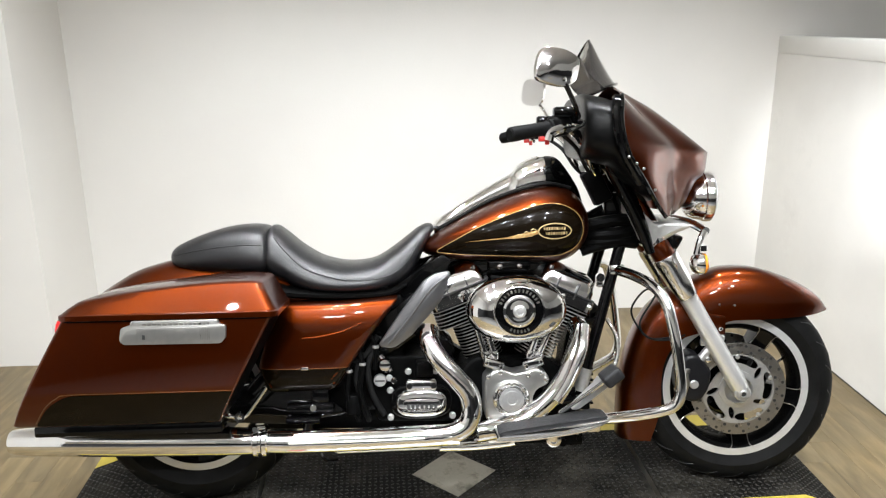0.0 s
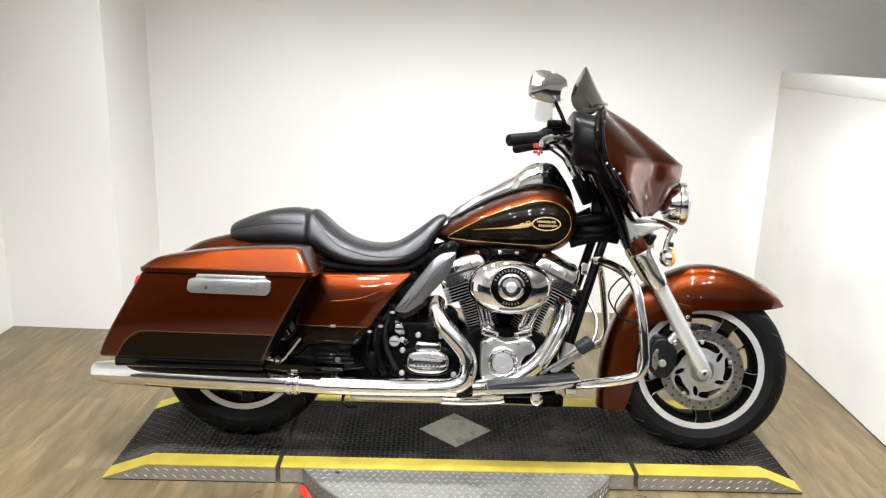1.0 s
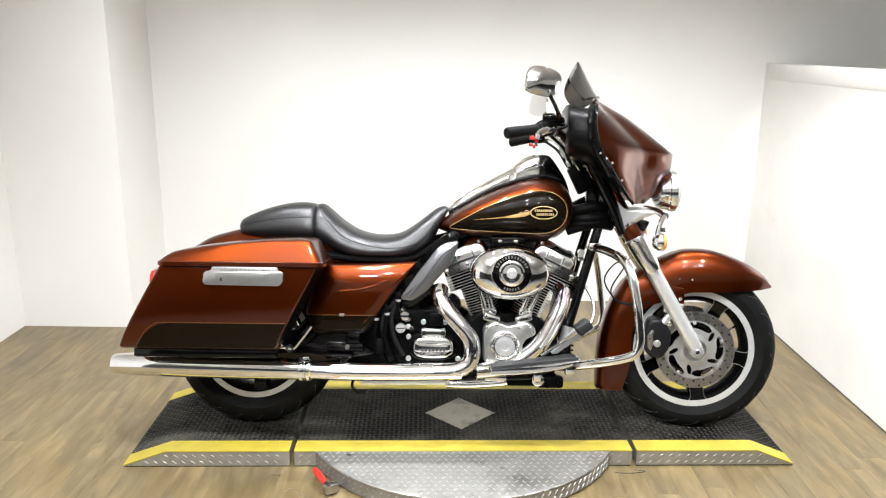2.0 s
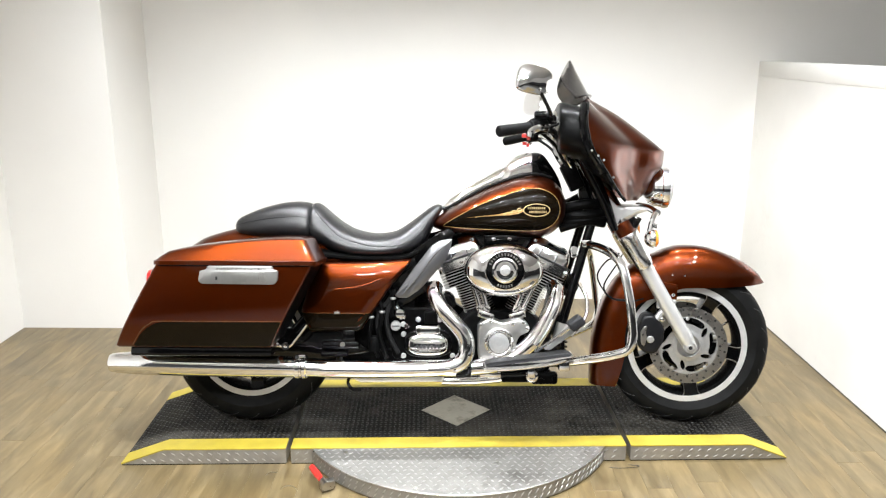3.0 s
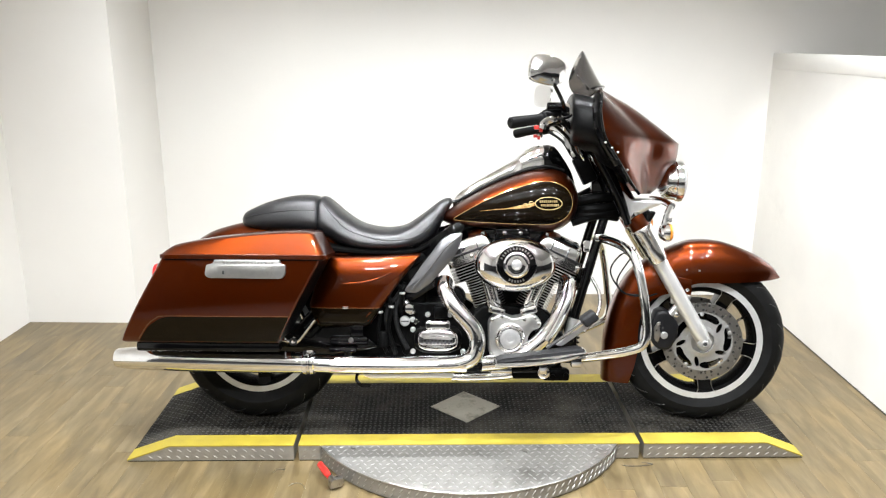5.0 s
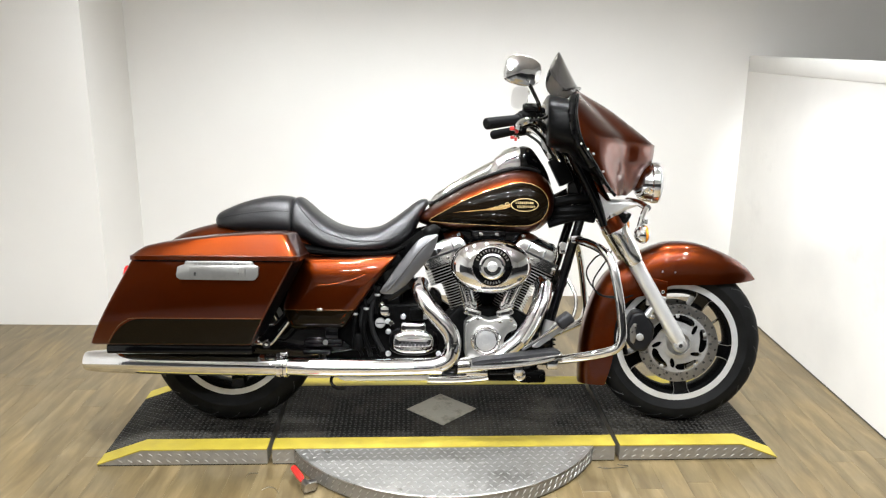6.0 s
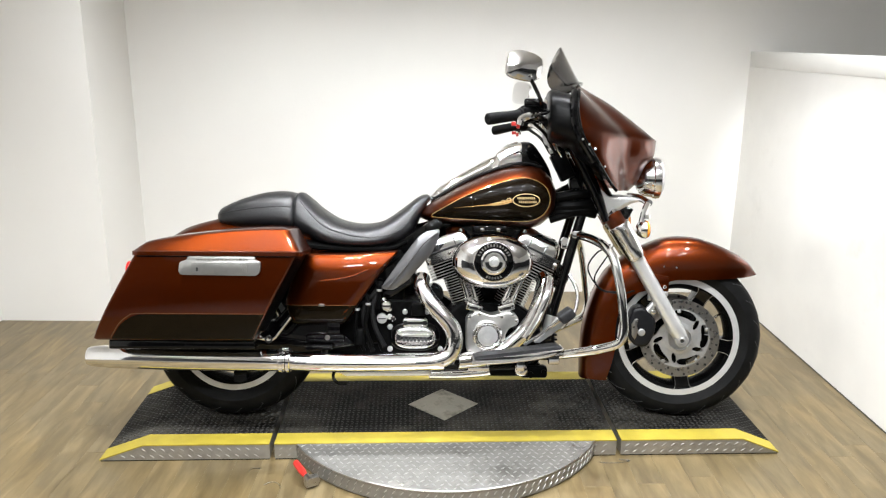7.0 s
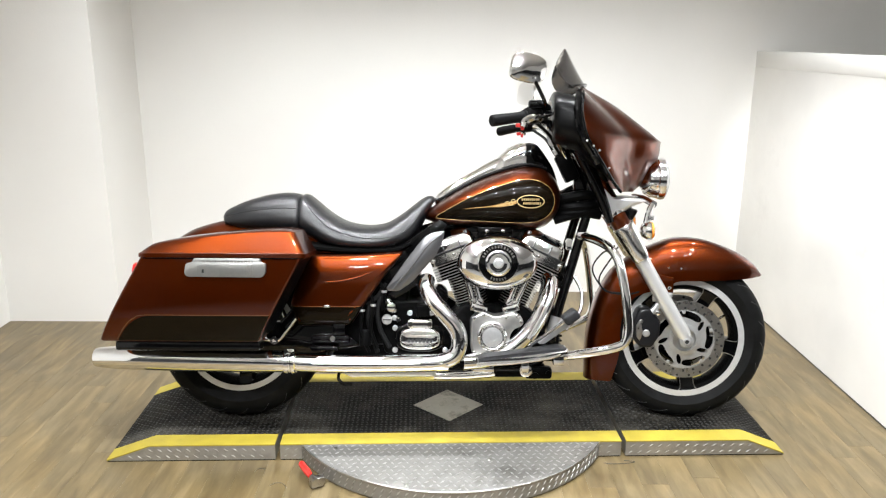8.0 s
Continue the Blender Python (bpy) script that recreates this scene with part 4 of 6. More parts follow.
for x, z, a in ((0.134, 0.904, 0.0075), (0.126, 0.893, 0.0070), (0.113, 0.897, 0.0065), (0.102, 0.889, 0.0055), (0.090, 0.890, 0.0048), (0.078, 0.885, 0.0040)):
    bp("scroll", stripe([tuple(q) for q in ellipse(x, z, a, a * 0.7, 16)], tt, 0.0022, 0.003), CREAM, emblem)
# console along the tank
CON = [(-0.150, 0.918, 0.880, 0.020), (-0.120, 0.949, 0.88, 0.038), (-0.04, 1.000, 0.93, 0.048), (0.04, 1.047, 0.96, 0.058), (0.088, 1.073, 0.98, 0.068), (0.105, 1.090, 0.99, 0.080), (0.150, 1.114, 1.0, 0.088), (0.180, 1.122, 1.0, 0.090), (0.195, 1.125, 1.0, 0.088)]
console = bp("tank_console", super_loft(CON, 24, 3.2, 4), PLATED, None, "chrome tank console")
DASH = [(0.193, 1.126, 1.0, 0.089), (0.215, 1.128, 1.0, 0.088), (0.240, 1.119, 1.0, 0.082), (0.268, 1.083, 1.0, 0.075), (0.298, 1.035, 0.98, 0.065), (0.315, 0.99, 0.96, 0.05)]
bp("dash_cover", super_loft(DASH, 24, 3.2, 4), BLACK, console, "gloss black dash cover")
bp("console_seam", tube([(0.112, -0.079, 1.03), (0.118, -0.070, 1.075), (0.124, -0.03, 1.098), (0.126, 0.0, 1.101)], 0.002, 6, 4), INK, console)
bp("filler_door", super_loft([(0.12, 1.103, 1.09, 0.02), (0.13, 1.110, 1.09, 0.045), (0.17, 1.127, 1.1, 0.05), (0.185, 1.126, 1.11, 0.03)], 18, 3), CHROME, console)

for s in (-1, 1):
    bp("console_edge", tube([(-0.14, s * 0.030, 0.905), (-0.08, s * 0.047, 0.938), (0.0, s * 0.058, 0.982), (0.08, s * 0.074, 1.014), (0.15, s * 0.092, 1.034), (0.21, s * 0.094, 1.041), (0.27, s * 0.082, 1.026)], 0.006, 8, 4), RUBBER, console, "black rubber edge")

# ---- front end ----
AX0, AX1 = (0.812, 0.392), (0.568, 0.815)


def along(f, y):
    """A point on a fork leg, f = 0 at the axle and 1 at the lower yoke."""
    return (AX0[0] + (AX1[0] - AX0[0]) * f, y, AX0[1] + (AX1[1] - AX0[1]) * f)


for s in (-1, 1):
    y = 0.118 * s
    leg = fp("fork_leg", tube([(*along(-0.02, y), 0.022), (*along(0.03, y), 0.027), (*along(0.10, y), 0.0290), (*along(0.20, y), 0.0275), (*along(0.55, y), 0.0272), (*along(0.70, y), 0.0280), (*along(0.725, y), 0.0295)], 0.03, 24, 2), POLISH, None, "polished aluminium fork slider")
    fp("fork_tube_cover", tube([(*along(0.720, y), 0.0295), (*along(0.728, y), 0.0365), (*along(0.92, y), 0.0400), (*along(1.00, y), 0.0415), (*along(1.01, y), 0.038)], 0.04, 32, 2), PLATING, leg, "bright plated fork tube cover")
    fp("fork_shroud", tube([(*along(1.0, y), 0.034), (*along(1.015, y), 0.0365), (*along(1.10, y), 0.0370), (*along(1.115, y), 0.034)], 0.036, 28, 2), COPPER, leg, "copper painted fork shroud")
    fp("fork_tube", tube([(*along(1.0, y), 0.036), (*along(1.12, y), 0.034), (*along(1.50, y), 0.034)], 0.034, 20, 2), CHROME, leg, "chrome upper fork cover")
    fp("axle_clamp", join(lathe([(0.026, -0.018), (0.026, 0.018), (0.022, 0.022)], side(AXLE + 0.004, y, HUB + 0.008), 24), lathe([(0.013, 0.02), (0.013, 0.028), (0.011, 0.030), (0.008, 0.030), (0.008, 0.024)], side(AXLE + 0.004, y, HUB + 0.008), 18)), SATIN, leg)
fp("axle_hole", lathe([(0.0075, 0.0), (0.0075, 0.0005)], side(AXLE + 0.004, -0.118 - 0.0245, HUB + 0.008), 14), INK)
brk = fp("mudguard_bracket", slab(rounded([(0.672, 0.588), (0.715, 0.570), (0.764, 0.564), (0.765, 0.622), (0.672, 0.640)], 0.005), -0.088, -0.0945, 0.002), COPPER, None, "copper mudguard mounting plate")
for x, z in ((0.748, 0.584), (0.712, 0.586)):
    fp("bolt", lathe([(0.0065, 0), (0.0065, 0.006), (0.004, 0.008)], side(x, -0.0945, z), 12), CHROME, brk)
for x, z in ((0.746, 0.659), (0.792, 0.657)):
    fp("rivet", lathe([(0.0034, -0.003), (0.0034, 0.0015), (0.0020, 0.0028)], side(x, -0.0895, z), 12), STEEL, fender)
fp("bracket_foot", join(box(0.742, -0.100, 0.556, 0.036, 0.018, 0.018, 0.004), box(0.700, -0.104, 0.545, 0.030, 0.016, 0.026, 0.004)), SATIN, brk, "silver lug under the mounting plate")
# brake caliper
cal = rounded([(0.610, 0.420), (0.615, 0.388), (0.640, 0.357), (0.685, 0.355), (0.712, 0.400), (0.718, 0.455), (0.690, 0.492), (0.668, 0.511), (0.634, 0.505), (0.614, 0.455)], 0.016, 4)
caliper = fp("brake_caliper", slab(cal, -0.050, -0.128, 0.014, 4), ENAMEL, None, "black four-piston brake caliper")
fp("caliper_plate", slab(rounded([(0.624, 0.443), (0.638, 0.467), (0.651, 0.464), (0.644, 0.440), (0.650, 0.421), (0.640, 0.384), (0.626, 0.400)], 0.006), -0.126, -0.133, 0.003), STEEL, caliper, "grey caliper face")
fp("caliper_bolt", lathe([(0.014, 0), (0.014, 0.006), (0.011, 0.009), (0.003, 0.009)], side(0.662, -0.126, 0.414), 20), SATIN, caliper)
fp("caliper_bolt", lathe([(0.009, 0), (0.009, 0.008), (0.006, 0.010)], side(0.705, -0.120, 0.492), 14), CHROME, caliper)
fp("caliper_lug", tube([(0.685, -0.11, 0.49), (0.715, -0.11, 0.53), (0.735, -0.11, 0.56)], 0.014, 10, 2), SATIN, caliper)

# yokes and nacelle
NAC = [(0.417, 1.015), (0.454, 1.006), (0.481, 0.971), (0.518, 0.928), (0.560, 0.925), (0.623, 0.923), (0.640, 0.910), (0.598, 0.894), (0.572, 0.877), (0.546, 0.864), (0.515, 0.836), (0.490, 0.862)]
nac = fp("fork_nacelle", slab(rounded(NAC, 0.010, 3), 0.155, -0.155, 0.022, 4, 0.006), ALU, None, "bright fork nacelle")
fp("nacelle_collar", tube([(0.540, -0.118, 0.866), (0.522, -0.118, 0.900)], 0.041, 20, 2), CHROME, nac)
fp("lower_yoke", slab(rounded([(0.48, 0.86), (0.60, 0.84), (0.62, 0.88), (0.50, 0.91)], 0.01), 0.14, -0.14, 0.008), BLACK, None, "black lower yoke")
fp("cable_cover", tube([(0.376, -0.165, 1.150, 0.024), (0.400, -0.168, 1.090, 0.026), (0.433, -0.168, 1.025, 0.025), (0.478, -0.166, 0.930, 0.021), (0.514, -0.164, 0.835, 0.014)], 0.02, 16, 4), BLACK, None, "long black cable cover tube")
fp("headlamp_bar", tube([(0.66, -0.22, 0.905), (0.64, -0.15, 0.920), (0.62, 0.0, 0.925), (0.64, 0.15, 0.920), (0.66, 0.22, 0.905)], 0.013, 12, 4), CHROME, None, "chrome lamp bar")
# headlamp
hm = pose(0.648, 0, 0.992, 0, 90, 0)
lampb = fp("headlamp", lathe([(0.030, -0.01), (0.060, 0.010), (0.070, 0.028), (0.0745, 0.055), (0.078, 0.058), (0.080, 0.070), (0.078, 0.082), (0.072, 0.085)], hm, 40), BRIGHT, None, "round chrome headlamp")
fp("lens", lathe([(0.0715, 0.0855), (0.068, 0.089), (0.045, 0.098), (0.02, 0.102), (0.001, 0.103)], hm, 36), CLEAR, lampb, "clear domed headlamp lens")
fp("reflector_bowl", lathe([(0.066, 0.086), (0.04, 0.087), (0.001, 0.088)], hm, 30), ALU, lampb)
# indicator
for s in (-1, 1):
    ym = pose(0.636, 0.235 * s, 0.812, 0, 90, 0)
    sig = fp("indicator", lathe([(0.008, -0.024), (0.022, -0.018), (0.031, -0.004), (0.034, 0.008), (0.032, 0.014)], ym, 28), CHROME, None, "chrome bullet turn signal")
    fp("amber_lens", lathe([(0.031, 0.0145), (0.030, 0.020), (0.022, 0.026), (0.001, 0.029)], ym, 24), AMBER, sig, "amber lens")
    fp("stalk", tube([(0.632, 0.235 * s, 0.838), (0.642, 0.232 * s, 0.880), (0.655, 0.222 * s, 0.905)], 0.011, 10, 3), CHROME, sig)
    fp("stalk_nut", lathe([(0.016, -0.008), (0.016, 0.008)], pose(0.648, 0.234 * s, 0.858), 6), CHROME, sig)


def fold(rows):
    """Smooth rows above and below the sharp brow."""
    return refine(rows[:5], 5) + refine(rows[4:], 5)[1:]


def bulge(a):
    """How far forward the shell stands, 0 at its edge (a = 1) and 1 at the nose: swept wings, a hollow flute, a domed nose."""
    wing = 0.72 * (1 - a ** 1.8) ** 0.72
    nose = max(0.0, 1 - (a / 0.58) ** 2.4) ** 0.55
    soft = 0.13 * (1 - a) ** 0.5
    return 0.5 * (wing + nose + math.sqrt((wing - nose) ** 2 + soft ** 2))


# fairing shell, from the screen's foot down to the headlamp
def shell(rows, ny=72, thick=0.006):
    """Rows from top to bottom: centre x, z, side x, z, half width."""
    bm = bmesh.new()
    grid = []
    for d in (0.0, thick):
        lines = []
        for sharp_row, soft_row in zip(fold(rows), refine(rows, 5)):
            line = []
            for k in range(ny + 1):
                u = math.sin((-1 + 2 * k / ny) * math.pi / 2)
                # the brow is sharp at the nose and fades into a round flank
                w = min(1.0, max(0.0, (abs(u) - 0.12) / 0.38))
                w = w * w * (3 - 2 * w)
                cx, cz, sx, sz, hw = (a + (b - a) * w for a, b in zip(sharp_row, soft_row))
                f = bulge(abs(u))
                x = sx + (cx - sx) * f - d
                line.append(bm.verts.new((x, hw * u * (1 - d), sz + (cz - sz) * f)))
            lines.append(line)
        grid.append(lines)
    for gi, g in enumerate(grid):
        for a, b in zip(g, g[1:]):
            for i in range(ny):
                bm.faces.new((a[i], a[i + 1], b[i + 1], b[i]))
    o, q = grid
    for r in (0, -1):
        for i in range(ny):
            bm.faces.new((o[r][i], o[r][i + 1], q[r][i + 1], q[r][i]))
    for i in (0, ny):
        for a, b, c, d in zip(o, o[1:], q, q[1:]):
            bm.faces.new((a[i], b[i], d[i], c[i]))
    bmesh.ops.recalc_face_normals(bm, faces=bm.faces[:])
    return bm


FAIR = [(0.412, 1.338, 0.392, 1.296, 0.338), (0.457, 1.312, 0.388, 1.272, 0.372), (0.533, 1.268, 0.385, 1.240, 0.380), (0.625, 1.200, 0.388, 1.206, 0.383), (0.708, 1.133, 0.396, 1.168, 0.383),
        (0.700, 1.072, 0.412, 1.128, 0.375), (0.672, 1.040, 0.440, 1.085, 0.355), (0.656, 1.006, 0.474, 1.035, 0.325), (0.640, 0.972, 0.506, 0.988, 0.285), (0.612, 0.944, 0.540, 0.950, 0.235)]
fairing = fp("fairing", shell(FAIR), COPPER, None, "metallic copper batwing fairing with a pointed brow", 38)


def rim_line(rows, s):
    return [(r[2], s * r[4], r[3]) for r in fold(rows)]


for s in (-1, 1):
    fp("fairing_edge", tube(rim_line(FAIR, s), 0.006, 8, 1), BLACK, fairing, "black edge trim")
# inner fairing with gauges
INNER = [(0.290, 1.296, 1.150, 0.300), (0.294, 1.308, 1.130, 0.336), (0.305, 1.314, 1.118, 0.352), (0.345, 1.306, 1.105, 0.366), (0.378, 1.296, 1.095, 0.366), (0.42, 1.28, 1.045, 0.32), (0.52, 1.19, 0.985, 0.20)]
inn = fp("inner_fairing", super_loft(INNER, 36, 3.4, 3, 0.05), COWL, None, "satin black inner fairing")
for yy, zz, rr in ((-0.10, 1.235, 0.050), (0.10, 1.235, 0.050), (-0.20, 1.245, 0.028), (0.20, 1.245, 0.028)):
    gm = pose(0.2905, yy, zz, 0, -90, 0)
    gauge = fp("gauge", lathe([(rr, -0.005), (rr, 0.008), (rr * 0.92, 0.010), (rr * 0.9, 0.004)], gm, 28), CHROME, inn, "chrome-ringed gauge")
    fp("gauge_face", lathe([(rr * 0.88, 0.0045), (0.001, 0.0045)], gm, 24), CREAM, gauge)
for s in (-1, 1):
    rim_pts = [(x - 0.014, y * 0.985, z) for x, y, z in rim_line(FAIR, s)][2:-12]
    fp("cowl_rim", tube(rim_pts, 0.013, 10, 1), BLACK, inn, "black rounded cowl rim")
# marks on the side of the fairing: bolts
for x, z, yy in ((0.405, 1.128, -0.372), (0.428, 1.110, -0.366), (0.448, 1.095, -0.362), (0.486, 1.035, -0.330)):
    fp("bolt", lathe([(0.004, 0), (0.004, 0.004), (0.002, 0.005)], side(x, yy - 0.006, z), 12), STEEL, fairing)


# smoked screen
def screen():
    bm = bmesh.new()
    grid = []
    ny, nz = 20, 10
    for d in (0, 0.004):
        rows = []
        for j in range(nz + 1):
            v = j / nz
            hw = 0.245 * (1 - 0.30 * v ** 2) * math.sqrt(max(0.02, 1 - 0.72 * v ** 6))
            row = []
            for k in range(ny + 1):
                u = -1 + 2 * k / ny
                drop = (1 - abs(u) ** 3) if v > 0.01 else 1
                z = 1.322 + (1.488 - 1.322) * v * (0.62 + 0.38 * (1 - abs(u) ** 2.2)) + 0.020 * (1 - u * u) * (1 - v)
                x = 0.425 - 0.078 * v - 0.022 * abs(u) * math.sin(math.pi * v) - 0.066 * abs(u) ** 2 * (1 - 0.45 * v) - d
                row.append(bm.verts.new((x, u * hw, z)))
            rows.append(row)
        grid.append(rows)
    for g in grid:
        for a, b in zip(g, g[1:]):
            for i in range(ny):
                bm.faces.new((a[i], a[i + 1], b[i + 1], b[i]))
    o, q = grid
    for r in (0, -1):
        for i in range(ny):
            bm.faces.new((o[r][i], o[r][i + 1], q[r][i + 1], q[r][i]))
    for i in (0, ny):
        for a, b, c, d in zip(o, o[1:], q, q[1:]):
            bm.faces.new((a[i], b[i], d[i], c[i]))
    bmesh.ops.recalc_face_normals(bm, faces=bm.faces[:])
    return bm


fp("windscreen", screen(), SMOKE, None, "short smoked windscreen")
fp("screen_trim", tube([(0.350, -0.245, 1.322), (0.390, -0.18, 1.334), (0.420, -0.08, 1.345), (0.426, 0, 1.347), (0.420, 0.08, 1.345), (0.390, 0.18, 1.334), (0.350, 0.245, 1.322)], 0.0045, 8, 4), BLACK, None, "black screen trim strip")

# handlebar
HB = [(0.20, -0.350, 1.212), (0.262, -0.285, 1.205), (0.305, -0.215, 1.165), (0.345, -0.145, 1.110), (0.372, -0.085, 1.085), (0.378, 0.0, 1.083)]
bar = fp("handlebar", tube(HB + [(x, -y, z) for x, y, z in reversed(HB[:-1])], 0.0135, 14, 5), CHROME, None, "chrome handlebar")
for s in (-1, 1):
    g0, g1 = Vector((0.084, s * 0.432, 1.192)), Vector((0.202, s * 0.348, 1.2125))
    d = (g1 - g0).normalized()
    grip = fp("grip", tube([(*(g0 - d * 0.004), 0.015), (*g0, 0.0195), (*(g0 + d * 0.01), 0.0205), (*(g0 + d * 0.10), 0.0185), (*(g0 + d * 0.128), 0.0190), (*(g0 + d * 0.131), 0.0230), (*(g0 + d * 0.138), 0.0230)], 0.019, 18, 1), GRIPR, bar, "black rubber grip")
    fp("switch_housing", tube([(*(g0 + d * 0.138), 0.024), (*(g0 + d * 0.145), 0.029), (*(g0 + d * 0.185), 0.031), (*(g0 + d * 0.20), 0.022)], 0.03, 16, 1), PLASTIC, bar, "black switch housing")
    fp("red_switch", join(box(0.172, s * 0.372, 1.180, 0.020, 0.018, 0.014, 0.003), box(0.186, s * 0.366, 1.172, 0.012, 0.016, 0.016, 0.003)), RED, bar, "red switch")
    fp("master_cylinder", box(0.232, s * 0.335, 1.252, 0.055, 0.05, 0.030, 0.008), BLACK, bar, "black master cylinder")
    fp("lever_clamp", tube([(0.205, s * 0.345, 1.225), (0.235, s * 0.33, 1.248), (0.275, s * 0.30, 1.240)], 0.016, 10, 3), BLACK, bar)
    fp("brake_lever", tube([(0.252, s * 0.320, 1.232, 0.010), (0.285, s * 0.350, 1.222, 0.009), (0.268, s * 0.42, 1.210, 0.0075), (0.232, s * 0.475, 1.200, 0.008)], 0.008, 10, 4, flat=0.7), BLACK, bar, "black lever")
    fp("brake_hose", tube([(0.188, s * 0.375, 1.176, 0.015), (0.196, s * 0.375, 1.196, 0.014), (0.222, s * 0.365, 1.207, 0.013), (0.258, s * 0.33, 1.203, 0.013), (0.292, s * 0.27, 1.172, 0.008), (0.335, s * 0.17, 1.09, 0.006), (0.385, s * 0.12, 1.03, 0.005)], 0.008, 10, 5), CHROME, bar, "bright braided hose")
    fp("cable", tube([(0.225, s * 0.32, 1.198), (0.285, s * 0.22, 1.150), (0.325, s * 0.16, 1.085), (0.395, s * 0.11, 1.02)], 0.006, 8, 5), RUBBER, bar)
    fp("cable", tube([(0.235, s * 0.31, 1.215), (0.305, s * 0.235, 1.175), (0.350, s * 0.16, 1.12), (0.41, s * 0.11, 1.05)], 0.0045, 8, 5), CHROME, bar)
# mirrors
MIR = [(0.140, 1.342), (0.147, 1.385), (0.165, 1.408), (0.205, 1.409), (0.240, 1.398), (0.258, 1.380), (0.256, 1.350), (0.245, 1.322), (0.215, 1.311), (0.175, 1.315), (0.148, 1.325)]
for s in (-1, 1):
    pts = [tuple(p) for p in smooth_path(MIR, 3, True)]
    c = Vector((0.199, 0, 1.361))
    m = Matrix.Translation((c.x, s * 0.472, c.z)) @ Matrix.Rotation(radians(34 if s < 0 else -58), 4, "Z") @ Matrix.Diagonal((1.2, 1, 1, 1)) @ Matrix.Translation(-c)
    back = slab(pts, 0.0, -0.014 if s < 0 else 0.014, 0.006, 3, 0.014)
    mirror = fp("mirror", moved(back, m), CHROME, None, "chrome rear-view mirror on a stalk", 60)
    inner_pts = [(c.x + (x - c.x) * 0.93, c.z + (z - c.z) * 0.93) for x, z in pts]
    fp("mirror_glass", moved(slab(inner_pts, -0.001 * -s, -0.003 * -s, 0.0005), m), MIRROR, mirror, "mirror glass")
    fp("stalk", tube([(0.214, s * 0.475, 1.336), (0.235, s * 0.455, 1.300), (0.258, s * 0.42, 1.258), (0.268, s * 0.35, 1.235)], 0.0065, 10, 4), BLACK if s < 0 else CHROME, mirror)
    fp("stalk_joint", lathe([(0.010, -0.008), (0.012, 0), (0.010, 0.008)], pose(0.216, s * 0.476, 1.332), 14), CHROME, mirror)

# ---- engine ----
def cyl_frame(base, top):
    """A frame at the foot of a cylinder: z along its axis, y across the motorcycle."""
    d = Vector((top[0] - base[0], 0, top[1] - base[1])).normalized()
    x = Vector((0, 1, 0)).cross(d)
    m = Matrix((x, Vector((0, 1, 0)), d)).transposed().to_4x4()
    m.translation = Vector((base[0], 0.0, base[1]))
    return m


FIN = mat("machined_fin", (0.48, 0.48, 0.475), 0.32, 0.8, vary=0.15, scale=60)


def plate_xy(pts, z0, z1, m, bevel=0.0):
    rows = [(1.0, z0), (1.0, z1 - bevel), (1.0 - bevel / 0.08, z1)] if bevel else [(1.0, z0), (1.0, z1)]
    return loft([[m @ Vector((x * f, y * f, z)) for x, y in pts] for f, z in rows])


def polished_edge(ob, m):
    """Black fins with their rims ground bright."""
    ob.data.materials.append(FIN)
    d = m.to_3x3() @ Vector((0, 0, 1))
    for f in ob.data.polygons:
        f.material_index = 1 if abs(f.normal.dot(d)) < 0.5 else 0


bp("crankcase", join(slab(rounded([(-0.10, 0.30), (0.24, 0.30), (0.27, 0.36), (0.25, 0.46), (0.17, 0.52), (-0.04, 0.52), (-0.12, 0.44)], 0.02), 0.14, -0.15, 0.012, 3)), WRINKLE, None, "black V-twin crankcase")
